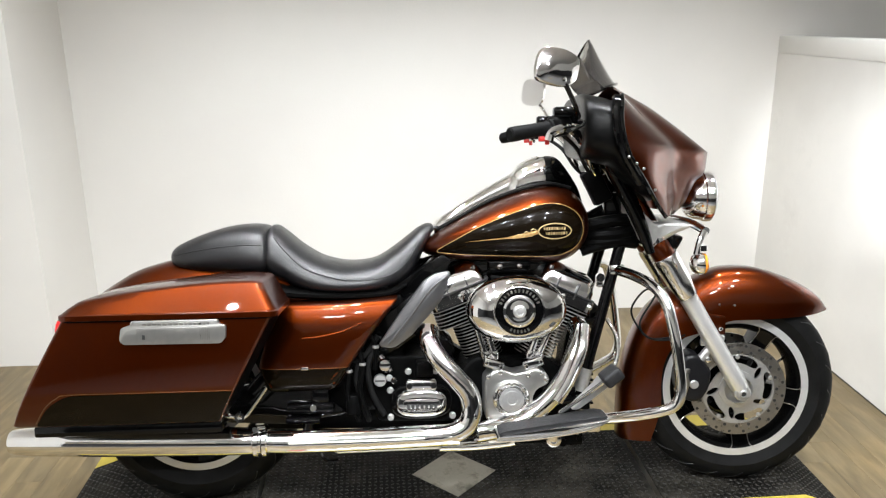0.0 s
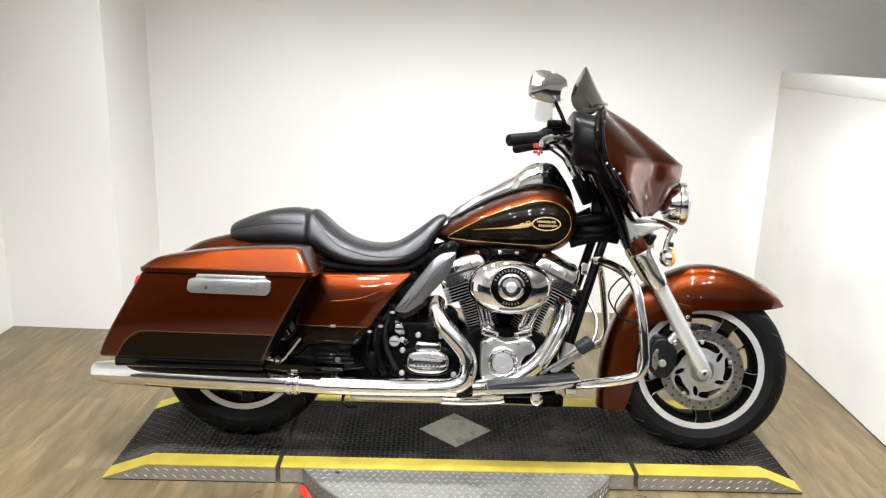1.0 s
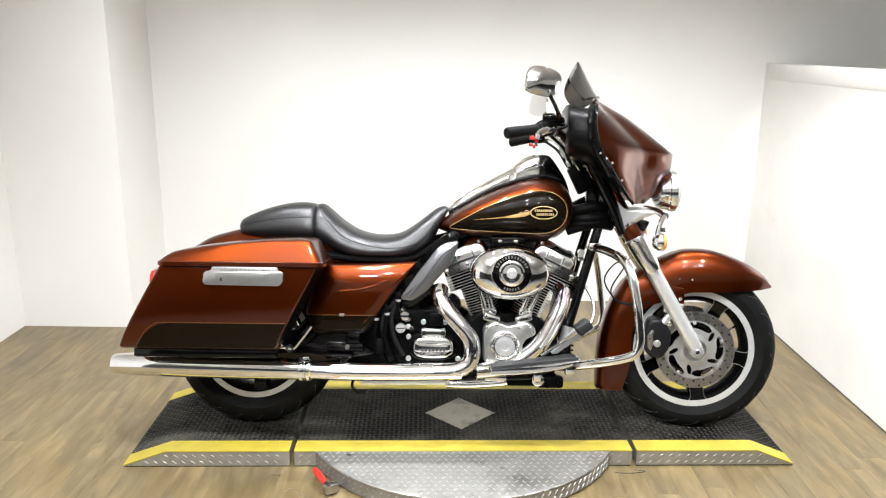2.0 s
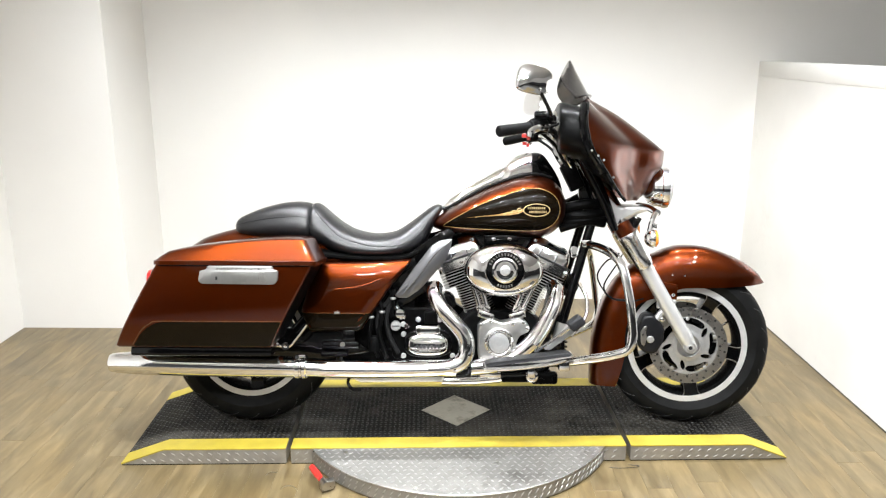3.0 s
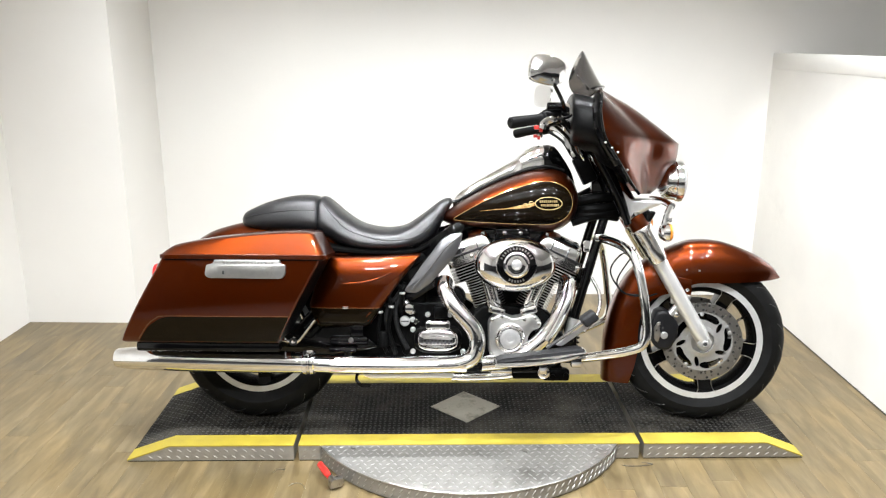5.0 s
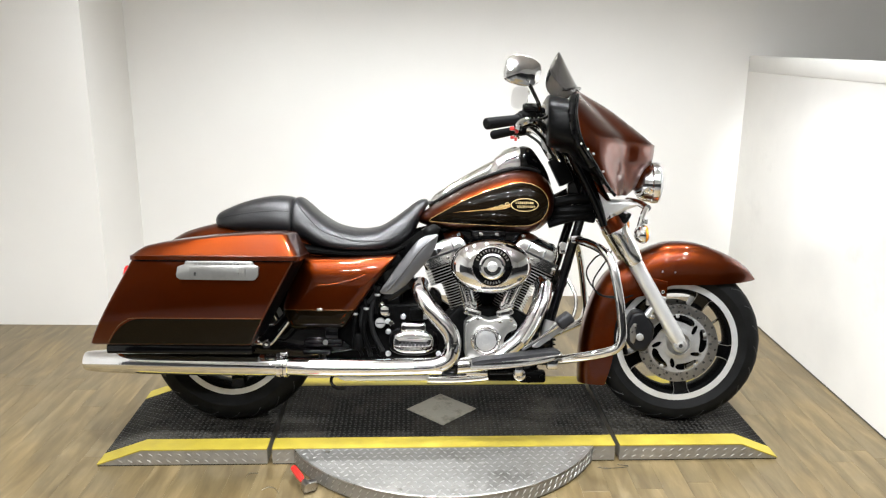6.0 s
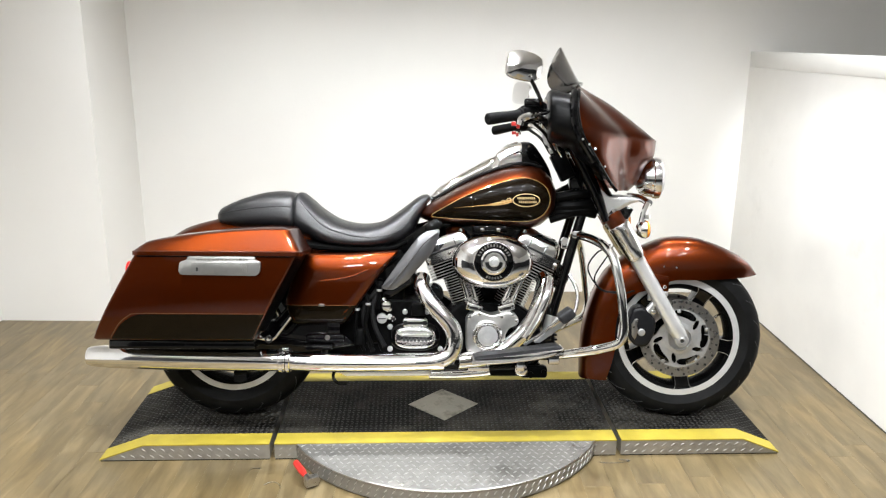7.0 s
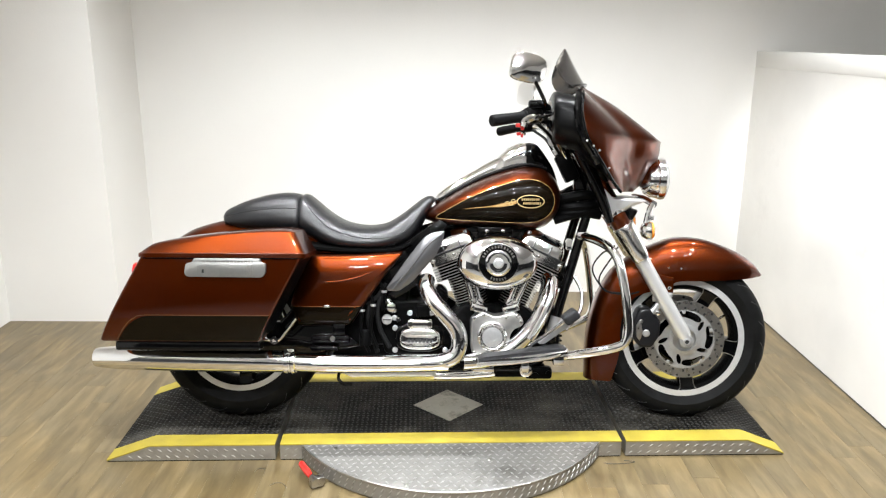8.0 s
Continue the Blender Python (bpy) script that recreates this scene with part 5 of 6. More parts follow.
for base, top in (((0.012, 0.470), (-0.078, 0.712)), ((0.134, 0.470), (0.248, 0.712))):
    m = cyl_frame(base, top)
    cyl = bp("cylinder", lathe([(0.052, 0.0), (0.052, 0.25)], m, 28), BLACK, None, "black air-cooled cylinder with bright fin edges")
    fin_me = None
    shape = rounded([(-0.060, -0.110), (0.060, -0.110), (0.060, 0.085), (-0.060, 0.085)], 0.054, 6)
    for k in range(13):
        z = 0.034 + 0.0102 * k
        if fin_me is None:
            fin_me = bp("fin", plate_xy(shape, z, z + 0.0036, m), BLACK, cyl)
            polished_edge(fin_me, m)
        else:
            f = new("fin", fin_me.data)
            f.parent = cyl
            f.matrix_local = Matrix.Translation(m.to_3x3() @ Vector((0, 0, 0.0102 * k)))
    # cylinder head with wider fins
    wide = rounded([(-0.102, -0.120), (0.102, -0.120), (0.102, 0.095), (-0.102, 0.095)], 0.052, 6)
    head = bp("cylinder_head", plate_xy([(x * 0.80, y * 0.80) for x, y in wide], 0.165, 0.232, m), WRINKLE, None, "black finned cylinder head")
    hf = None
    for k in range(6):
        z = 0.168 + 0.0112 * k
        if hf is None:
            hf = bp("fin", plate_xy(wide, z, z + 0.0030, m), BLACK, head)
            polished_edge(hf, m)
        else:
            f = new("fin", hf.data)
            f.parent = head
            f.matrix_local = Matrix.Translation(m.to_3x3() @ Vector((0, 0, 0.0112 * k)))
    # rocker box in two tiers
    low_t = rounded([(-0.098, -0.130), (0.098, -0.130), (0.098, 0.10), (-0.098, 0.10)], 0.028, 5)
    rb = bp("rocker_box", plate_xy(low_t, 0.232, 0.270, m, 0.006), BRIGHT, None, "chrome rocker box")
    up = rounded([(-0.090, -0.122), (0.088, -0.122), (0.088, 0.09), (-0.090, 0.09)], 0.028, 5)
    bp("rocker_cover", loft([[m @ Vector((x * f, y * f, z)) for x, y in up] for f, z in ((1.0, 0.272), (0.985, 0.290), (0.94, 0.308), (0.84, 0.326), (0.64, 0.338), (0.4, 0.341))]), BRIGHT, rb, "chrome rocker cover")
    for x in (-0.07, 0.066):
        bp("bolt", lathe([(0.008, 0), (0.008, 0.010), (0.005, 0.012)], m @ pose(x, -0.105, 0.312), 12), CHROME, rb)
    for x in (-0.034, 0.030):
        bp("cover_groove", moved(box(x, -0.126, 0.278, 0.0028, 0.012, 0.050), m), INK, rb)
    for x in (-0.086, -0.004, 0.086):
        bp("bolt", moved(lathe([(0.007, 0), (0.007, 0.006), (0.004, 0.008)], pose(x, -0.128, 0.251, 90, 0, 0), 12), m), CHROME, rb)
    bp("gasket_line", plate_xy([(x * 1.002, y * 1.002) for x, y in low_t], 0.2685, 0.2725, m), INK, rb)
# black fillers added to darken the gaps by the frame, V and far side
bp("front_gap_fill", slab(rounded([(0.215, 0.36), (0.280, 0.37), (0.352, 0.64), (0.305, 0.66), (0.272, 0.53), (0.262, 0.45)], 0.012), 0.12, 0.02, 0.008), WRINKLE, None, "black filler behind the frame tube")
bp("vee_gap_fill", slab(rounded([(-0.01, 0.47), (0.16, 0.47), (0.20, 0.70), (-0.05, 0.70)], 0.02), 0.10, -0.06, 0.01), WRINKLE, None, "black filler in the engine's V")
bp("rear_gap_fill", slab(rounded([(-0.28, 0.44), (-0.02, 0.44), (-0.05, 0.490), (-0.10, 0.522), (-0.165, 0.575), (-0.25, 0.600)], 0.01), 0.12, 0.06, 0.006), WRINKLE, None, "black filler on the far side behind the rear cylinder")
# bracket and details over the front head
# the wider box is black filler, added to close the gap under the tank
mount = bp("engine_mount", join(box(0.075, -0.09, 0.790, 0.13, 0.05, 0.040, 0.008), box(0.075, -0.03, 0.772, 0.30, 0.06, 0.075, 0.01)), BLACK, None, "black top engine mount with a filler block behind")
for x in (0.045, 0.105):
    bp("bolt", lathe([(0.008, 0), (0.008, 0.010), (0.005, 0.012)], side(x, -0.114, 0.792), 12), CHROME, mount)
bp("frame_sleeve", tube([(0.309, -0.121, 0.470), (0.290, -0.124, 0.400)], 0.0205, 18, 2), SATIN, None, "satin sleeve on the frame tube")
stop_switch = bp("brake_switch", box(0.355, -0.105, 0.735, 0.018, 0.03, 0.03, 0.004), CHROME)
bp("switch_boss", lathe([(0.013, 0), (0.013, 0.02)], side(0.352, -0.115, 0.752), 14), CHROME, stop_switch)
bp("spark_plug_lead", tube([(0.02, -0.11, 0.76), (0.07, -0.15, 0.755), (0.12, -0.13, 0.76), (0.17, -0.10, 0.75)], 0.006, 8, 5), RUBBER)

# pushrod tubes and tappet blocks
for pts in (((-0.006, 0.520), (-0.040, 0.640)), ((0.020, 0.520), (-0.012, 0.640)), ((0.122, 0.520), (0.165, 0.640)), ((0.146, 0.515), (0.196, 0.625))):
    (x0, z0), (x1, z1) = pts
    y = -0.178
    rod = bp("pushrod_tube", tube([(x0, y, z0), (x1, y, z1)], 0.0115, 14, 2), CHROME, None, "chrome pushrod tube")
    d = Vector((x1 - x0, 0, z1 - z0)).normalized()
    q = d.to_track_quat("Z", "Y").to_matrix().to_4x4()
    bp("pushrod_collar", lathe([(0.015, -0.008), (0.0165, 0.0), (0.015, 0.012)], Matrix.Translation((x0 + d.x * 0.012, y, z0 + d.z * 0.012)) @ q, 16), CHROME, rod)
for x, a in ((0.012, 18), (0.130, -18)):
    blk = bp("tappet_block", moved(box(0, 0, 0, 0.062, 0.05, 0.030, 0.006, 3), pose(x, -0.190, 0.510, 0, a, 0)), CHROME, None, "chrome tappet block")
    for dx in (-0.022, 0.022):
        bp("bolt", moved(lathe([(0.006, 0), (0.006, 0.006), (0.004, 0.008)], pose(dx, -0.025, 0.0, 90, 0, 0), 12), pose(x, -0.190, 0.510, 0, a, 0)), CHROME, blk)
# cam cover
CAM = [(-0.018, 0.468), (0.004, 0.492), (0.032, 0.500), (0.070, 0.484), (0.110, 0.492), (0.142, 0.500), (0.172, 0.478), (0.176, 0.452), (0.140, 0.436), (0.126, 0.412), (0.128, 0.370), (0.092, 0.342), (0.030, 0.338), (-0.008, 0.335), (-0.016, 0.36)]
camc = bp("cam_cover", slab(rounded(CAM, 0.010, 3), -0.12, -0.225, 0.010, 4), LATCH, None, "bright silver cam cover")
cm = side(0.060, -0.218, 0.411)
timer = bp("timer_cover", lathe([(0.056, 0), (0.056, 0.010), (0.053, 0.017), (0.049, 0.019), (0.047, 0.024), (0.044, 0.026), (0.040, 0.024), (0.038, 0.027), (0.001, 0.028)], cm, 48), CHROME, camc, "round chrome timer cover")
bp("timer_face", lathe([(0.037, 0.0275), (0.036, 0.030), (0.028, 0.0305), (0.027, 0.0315), (0.014, 0.0318), (0.013, 0.0310), (0.001, 0.0312)], cm, 40), SATIN, timer, "satin disc with a faint mark")
for k in range(8):
    a = math.radians(90 + 45 * k)
    bp("bolt", lathe([(0.0045, 0.02), (0.0045, 0.029), (0.0022, 0.0305)], cm @ pose(0.0465 * math.cos(a), 0.0465 * math.sin(a), 0), 10), CHROME, timer)
for x, z in ((-0.006, 0.478), (0.030, 0.490), (0.112, 0.480), (0.166, 0.466), (-0.006, 0.350), (0.112, 0.352), (0.152, 0.486)):
    bp("bolt", lathe([(0.007, 0), (0.007, 0.008), (0.004, 0.010)], side(x, -0.222, z), 12), CHROME, camc)

# air cleaner
ac = (0.074, 0.682)
rings = []
for f, y in ((0.90, -0.215), (0.97, -0.225), (1.0, -0.240), (1.0, -0.262), (0.985, -0.276), (0.95, -0.288), (0.88, -0.299), (0.76, -0.309), (0.62, -0.316), (0.50, -0.320)):
    rings.append([(ac[0] + (x - ac[0]) * f, y, ac[1] + (z - ac[1]) * f) for x, z in ellipse(*ac, 0.145, 0.097, 64, 2.05)])
air = bp("air_cleaner", loft(rings), CHROME, None, "oval chrome air cleaner cover", 60)
am = side(ac[0], -0.315, ac[1] + 0.004)
ring = bp("insert_ring", lathe([(0.070, -0.004), (0.070, 0.006), (0.066, 0.008), (0.047, 0.008), (0.045, 0.004)], am, 48), BLACK, air, "black ring with bright lettering bars")
bp("insert_trim", lathe([(0.073, -0.006), (0.073, 0.004), (0.071, 0.0075), (0.068, 0.0085), (0.067, 0.006)], am, 48, False), CHROME, ring)
bp("insert_disc", lathe([(0.047, 0.002), (0.046, 0.010), (0.040, 0.013), (0.034, 0.011), (0.026, 0.013), (0.001, 0.014)], am, 44), CHROME, air, "chrome centre disc")
bp("insert_boss", lathe([(0.019, 0.012), (0.018, 0.019), (0.012, 0.021), (0.009, 0.018), (0.001, 0.019)], am, 28), SATIN, air)
for k in list(range(-6, 7)) + list(range(100, 106)):
    a = math.radians(90 + 11 * k) if k < 50 else math.radians(-90 + 10 * (k - 102.5))
    bp("print_bar", moved(box(0, 0, 0.0085, 0.0085, 0.0048, 0.0012), am @ Matrix.Rotation(a, 4, "Z") @ pose(0.0575, 0, 0)), STEEL, ring)
# a narrow dark upright oval on each side of the insert
for s in (-1, 1):
    bp("cover_oval", slab([tuple(q) for q in ellipse(ac[0] + s * 0.102, ac[1], 0.006, 0.030, 16)], -0.285, -0.3005, 0.002), INK, air)

# gearbox
gear = bp("gearbox", slab(rounded([(-0.335, 0.330), (-0.09, 0.325), (-0.07, 0.42), (-0.10, 0.50), (-0.20, 0.53), (-0.32, 0.53), (-0.36, 0.44)], 0.02), 0.10, -0.155, 0.010, 3), WRINKLE, None, "black gearbox case")
bp("gearbox_cover", slab([tuple(q) for q in ellipse(-0.203, 0.398, 0.092, 0.054, 48, 3.0)], -0.15, -0.186, 0.008, 3), BLACK, gear, "black oval clutch release cover")
gc = bp("chrome_cover", slab([tuple(q) for q in ellipse(-0.203, 0.397, 0.075, 0.041, 48, 2.9)], -0.18, -0.208, 0.009, 4, 0.003), CHROME, gear, "chrome oval gearbox cover")
bp("cover_field", slab(rounded([(-0.258, 0.412), (-0.148, 0.412), (-0.148, 0.378), (-0.258, 0.378)], 0.014), -0.206, -0.2135, 0.002), CHROME, gc)
for k in range(7):
    bp("print_bar", box(-0.243 + 0.0135 * k, -0.2138, 0.391, 0.0085, 0.0014, 0.014), INK, gc)
bp("cover_bracket", join(box(-0.203, -0.192, 0.452, 0.092, 0.03, 0.034, 0.008, 3), lathe([(0.009, 0), (0.009, 0.006)], side(-0.238, -0.205, 0.452), 14), lathe([(0.009, 0), (0.009, 0.006)], side(-0.168, -0.205, 0.452), 14)), CHROME, gear, "chrome bracket")
bp("sensor_block", box(-0.192, -0.175, 0.498, 0.05, 0.05, 0.045, 0.006), PLASTIC, gear)
for x, z in ((-0.241, 0.488), (-0.160, 0.488), (-0.296, 0.432), (-0.296, 0.350), (-0.110, 0.350), (-0.285, 0.395), (-0.121, 0.397), (-0.298, 0.470)):
    bp("bolt", lathe([(0.010, 0), (0.010, 0.008), (0.007, 0.011), (0.003, 0.011)], side(x, -0.170, z), 14), SATIN, gear)
filler = bp("oil_filler", lathe([(0.020, 0), (0.020, 0.02), (0.016, 0.026), (0.010, 0.028)], side(-0.310, -0.165, 0.512), 20), CHROME, gear, "chrome filler plug")
bp("filler_neck", tube([(-0.325, -0.165, 0.535), (-0.305, -0.17, 0.512), (-0.298, -0.172, 0.490)], 0.014, 12, 3), CHROME, filler)
bp("dipstick_cap", lathe([(0.019, 0), (0.019, 0.010), (0.017, 0.014), (0.001, 0.015)], side(-0.326, -0.170, 0.464), 24), SATIN, gear, "satin round cap")
bp("cap_slot", box(-0.326, -0.1855, 0.464, 0.028, 0.002, 0.004), INK, gear)
bp("small_plug", lathe([(0.010, 0), (0.010, 0.012), (0.006, 0.016)], side(-0.284, -0.172, 0.463), 14), CHROME, gear)
bp("starter", lathe([(0.036, -0.12), (0.036, 0.02), (0.030, 0.03)], side(-0.135, -0.12, 0.545), 24), BLACK, None, "black starter motor")

# loose hoses, wires and clips beside the gearbox
for k, pts in enumerate(([(-0.40, -0.19, 0.60), (-0.375, -0.20, 0.52), (-0.385, -0.20, 0.44), (-0.36, -0.20, 0.36)], [(-0.36, -0.19, 0.62), (-0.335, -0.195, 0.57), (-0.340, -0.195, 0.50)], [(-0.43, -0.19, 0.56), (-0.415, -0.20, 0.50), (-0.42, -0.20, 0.42), (-0.39, -0.19, 0.345)])):
    hose = bp("oil_hose", tube(pts, 0.0065 + 0.0015 * (k == 0), 10, 5), PLASTIC, None, "black ribbed hose")
    bp("hose_clip", lathe([(0.0095, -0.004), (0.0105, 0), (0.0095, 0.004)], pose(*pts[1]), 14), SATIN, hose)

# exhaust
DENTED = mat("header_chrome", (0.86, 0.86, 0.865), 0.06, 1.0, rough_vary=0.03, scale=30, bump=0.5, bump_scale=34)


def pipe(name, pts, r, label, parent=None, m=DENTED, n=22):
    return bp(name, tube(pts, r, n, 6), m, parent, label)


pipe("rear_header", [(-0.178, -0.20, 0.615), (-0.180, -0.235, 0.590), (-0.150, -0.262, 0.540), (-0.105, -0.272, 0.490), (-0.070, -0.275, 0.445), (-0.060, -0.277, 0.395), (-0.078, -0.280, 0.350), (-0.125, -0.284, 0.328), (-0.20, -0.288, 0.323)], 0.0298, "chrome rear header shield")
pipe("front_header", [(0.270, -0.150, 0.615), (0.276, -0.185, 0.590), (0.252, -0.215, 0.530), (0.213, -0.222, 0.450), (0.165, -0.225, 0.395), (0.110, -0.226, 0.352), (0.04, -0.235, 0.327), (-0.05, -0.260, 0.322)], 0.030, "chrome front header shield")
pipe("heat_shield", [(0.287, -0.19, 0.615), (0.270, -0.232, 0.555), (0.235, -0.243, 0.470), (0.195, -0.245, 0.405)], 0.018, "bright second header shield")
pipe("exhaust_pipe", [(-0.10, -0.280, 0.325), (-0.25, -0.283, 0.322), (-0.40, -0.285, 0.320), (-0.55, -0.291, 0.322), (-0.68, -0.298, 0.329)], 0.0315, "chrome header pipe")
bp("pipe_crease", tube([(-0.12, -0.3110, 0.329), (-0.30, -0.3145, 0.3255), (-0.58, -0.3235, 0.3275)], 0.003, 6, 3), ALU)
muff = bp("muffler", tube([(-0.655, -0.297, 0.329, 0.034), (-0.690, -0.297, 0.330, 0.037), (-0.76, -0.290, 0.330, 0.0395), (-1.00, -0.266, 0.329, 0.0425), (-1.20, -0.245, 0.330, 0.0435), (-1.305, -0.235, 0.329, 0.0410), (-1.375, -0.229, 0.328, 0.0345), (-1.376, -0.229, 0.328, 0.029), (-1.34, -0.232, 0.330, 0.028)], 0.04, 36, 2), CHROME, None, "long chrome tapered muffler")
bp("muffler_seam", tube([(-1.205, -0.2880, 0.3400), (-1.0, -0.3078, 0.3385), (-0.78, -0.3275, 0.3385)], 0.0022, 6, 2), ALU, muff)
bp("muffler_mark", box(-1.165, -0.2925, 0.3395, 0.028, 0.002, 0.004, 0.0008, 1), SATIN, muff)
bp("muffler_bore", lathe([(0.0285, 0), (0.001, 0)], pose(-1.345, -0.2315, 0.329, 0, -90, 0), 24), INK, muff)
for x in (-0.648, -0.672):
    bp("pipe_clamp", lathe([(0.0385, -0.009), (0.0425, -0.006), (0.0430, 0.0), (0.0425, 0.006), (0.0385, 0.009)], pose(x, -0.2965, 0.329, 0, 90, 0), 30), CHROME, muff)
bp("clamp_bolt", join(box(-0.660, -0.305, 0.371, 0.030, 0.014, 0.012, 0.003), lathe([(0.008, 0), (0.008, 0.012)], side(-0.672, -0.310, 0.370), 10)), CHROME, muff)
# flat lower shield and cross pipe
bp("lower_shield", slab(rounded([(-0.480, 0.288), (-0.145, 0.292), (-0.145, 0.256), (-0.455, 0.252), (-0.480, 0.264)], 0.006), -0.08, -0.21, 0.012, 4), ALU, None, "satin silver lower heat shield")
pipe("cross_pipe", [(-0.15, -0.17, 0.254), (-0.05, -0.18, 0.257), (0.05, -0.185, 0.266), (0.075, -0.19, 0.272)], 0.0165, "bright cross pipe")
pipe("hanger_strap", [(-0.50, -0.12, 0.270), (-0.51, -0.15, 0.240), (-0.49, -0.16, 0.218), (-0.46, -0.15, 0.214)], 0.006, "black strap", None, BLACK, 8)
bp("pipe_bracket", join(box(0.030, -0.215, 0.292, 0.080, 0.02, 0.030, 0.006), box(-0.01, -0.215, 0.31, 0.03, 0.02, 0.03, 0.005)), CHROME, None, "chrome pipe bracket")

# frame, swing arm and dark parts behind
frame_label = "black tubular frame"
bp("down_tube", tube([(0.455, -0.075, 0.930), (0.420, -0.105, 0.850), (0.370, -0.115, 0.680), (0.318, -0.120, 0.500), (0.285, -0.125, 0.380), (0.24, -0.125, 0.300), (0.15, -0.125, 0.275), (-0.20, -0.125, 0.275), (-0.55, -0.125, 0.290)], 0.0175, 16, 5), BLACK, None, frame_label)
bp("down_tube", tube([(0.455, 0.075, 0.930), (0.420, 0.105, 0.850), (0.370, 0.115, 0.680), (0.318, 0.120, 0.500), (0.285, 0.125, 0.380), (0.24, 0.125, 0.300), (0.15, 0.125, 0.275), (-0.20, 0.125, 0.275), (-0.55, 0.125, 0.290)], 0.0175, 16, 5), BLACK, None, frame_label)
bp("backbone", tube([(0.47, 0, 0.985), (0.30, 0, 0.90), (0.0, 0, 0.83), (-0.30, 0, 0.75), (-0.55, 0, 0.66)], 0.03, 16, 4), BLACK, None, frame_label)
bp("steering_head", tube([(0.505, 0, 0.86), (0.405, 0, 1.075)], 0.036, 20, 2), BLACK, None, "black steering head")
bp("rear_frame", join(tube([(-0.30, -0.13, 0.74), (-0.50, -0.14, 0.72), (-0.80, -0.15, 0.70), (-1.10, -0.15, 0.62)], 0.014, 10, 4), tube([(-0.30, -0.13, 0.72), (-0.42, -0.135, 0.58), (-0.52, -0.135, 0.42), (-0.55, -0.13, 0.30)], 0.016, 12, 4)), BLACK, None, frame_label)
bp("swing_arm", slab(rounded([(-0.42, 0.36), (-0.55, 0.46), (-0.86, 0.44), (-0.98, 0.40), (-0.96, 0.350), (-0.60, 0.33)], 0.02), -0.115, -0.155, 0.008), BLACK, None, "black swing arm")
bp("shock_absorber", tube([(-0.53, -0.175, 0.64), (-0.62, -0.175, 0.53), (-0.70, -0.175, 0.44)], 0.026, 16, 2), BLACK, None, "black shock absorber")
bp("battery_box", box(-0.42, -0.02, 0.54, 0.34, 0.24, 0.36, 0.02), PLASTIC, None, "black battery box")
# black fillers, added where the bright room showed through the bike
bp("seat_gap_fill", slab(rounded([(-0.31, 0.72), (-0.20, 0.79), (-0.13, 0.835), (-0.10, 0.815), (-0.125, 0.765), (-0.19, 0.735), (-0.23, 0.68), (-0.30, 0.64)], 0.01), 0.10, -0.12, 0.008), BLACK, None, "black filler under the seat")
bp("lower_gap_fill", slab(rounded([(-0.68, 0.30), (-0.06, 0.285), (-0.06, 0.40), (-0.30, 0.42), (-0.55, 0.46), (-0.68, 0.44)], 0.02), 0.10, -0.10, 0.008), WRINKLE, None, "black filler below the gearbox")
bp("side_gap_fill", slab(rounded([(-0.40, 0.60), (-0.33, 0.64), (-0.25, 0.70), (-0.22, 0.72), (-0.20, 0.60), (-0.27, 0.55), (-0.37, 0.50)], 0.02), 0.08, -0.15, 0.01), BLACK, None, "black filler behind the air deflector")
for pts in ([(-0.345, -0.175, 0.56), (-0.360, -0.185, 0.50), (-0.350, -0.185, 0.43), (-0.315, -0.18, 0.36)], [(-0.375, -0.175, 0.55), (-0.395, -0.185, 0.48), (-0.380, -0.18, 0.40), (-0.36, -0.17, 0.34)], [(-0.33, -0.17, 0.60), (-0.36, -0.18, 0.55), (-0.40, -0.18, 0.52)]):
    bp("hose", tube(pts, 0.009, 10, 5), RUBBER, None, "black rubber hose")
bp("rear_brake_reservoir", join(lathe([(0.022, -0.03), (0.022, 0.02), (0.018, 0.026)], pose(-0.405, -0.185, 0.40), 18)), PLASTIC, None, "black brake fluid reservoir")
bp("passenger_peg_mount", join(box(-0.53, -0.20, 0.395, 0.14, 0.05, 0.03, 0.008), box(-0.55, -0.21, 0.365, 0.10, 0.06, 0.018, 0.005), box(-0.50, -0.20, 0.43, 0.05, 0.03, 0.05, 0.008)), BLACK, None, "folded black passenger footboard mount")
bp("mount_bolt", lathe([(0.009, 0), (0.009, 0.006)], side(-0.52, -0.226, 0.400), 12), STEEL)

# wiring and black parts between tank and fork
for k, (z, r) in enumerate(((0.885, 0.022), (0.860, 0.018), (0.915, 0.020), (0.840, 0.015))):
    bp("wiring_loom", tube([(0.30, -0.07 - 0.01 * k, z - 0.01), (0.355, -0.115, z + 0.004 * (k - 1)), (0.41, -0.12, z + 0.006 * k), (0.47, -0.10, z + 0.01)], r, 10, 4), PLASTIC, None, "black wrapped wiring loom")
blk = bp("ignition_box", moved(box(0, 0, 0, 0.055, 0.05, 0.105, 0.005), pose(0.340, -0.125, 1.030, 0, -26, 0)), PLASTIC, None, "black control box")
bp("box_clip", moved(box(0, 0, 0, 0.022, 0.02, 0.022, 0.003), pose(0.300, -0.13, 1.088, 0, -26, 0)), ALU, blk)
bp("fork_stop", box(0.395, -0.10, 0.965, 0.05, 0.05, 0.09, 0.008), BLACK, None, "black fork stop")
bp("regulator", box(0.305, -0.06, 0.42, 0.03, 0.14, 0.16, 0.006), WRINKLE, None, "black regulator")
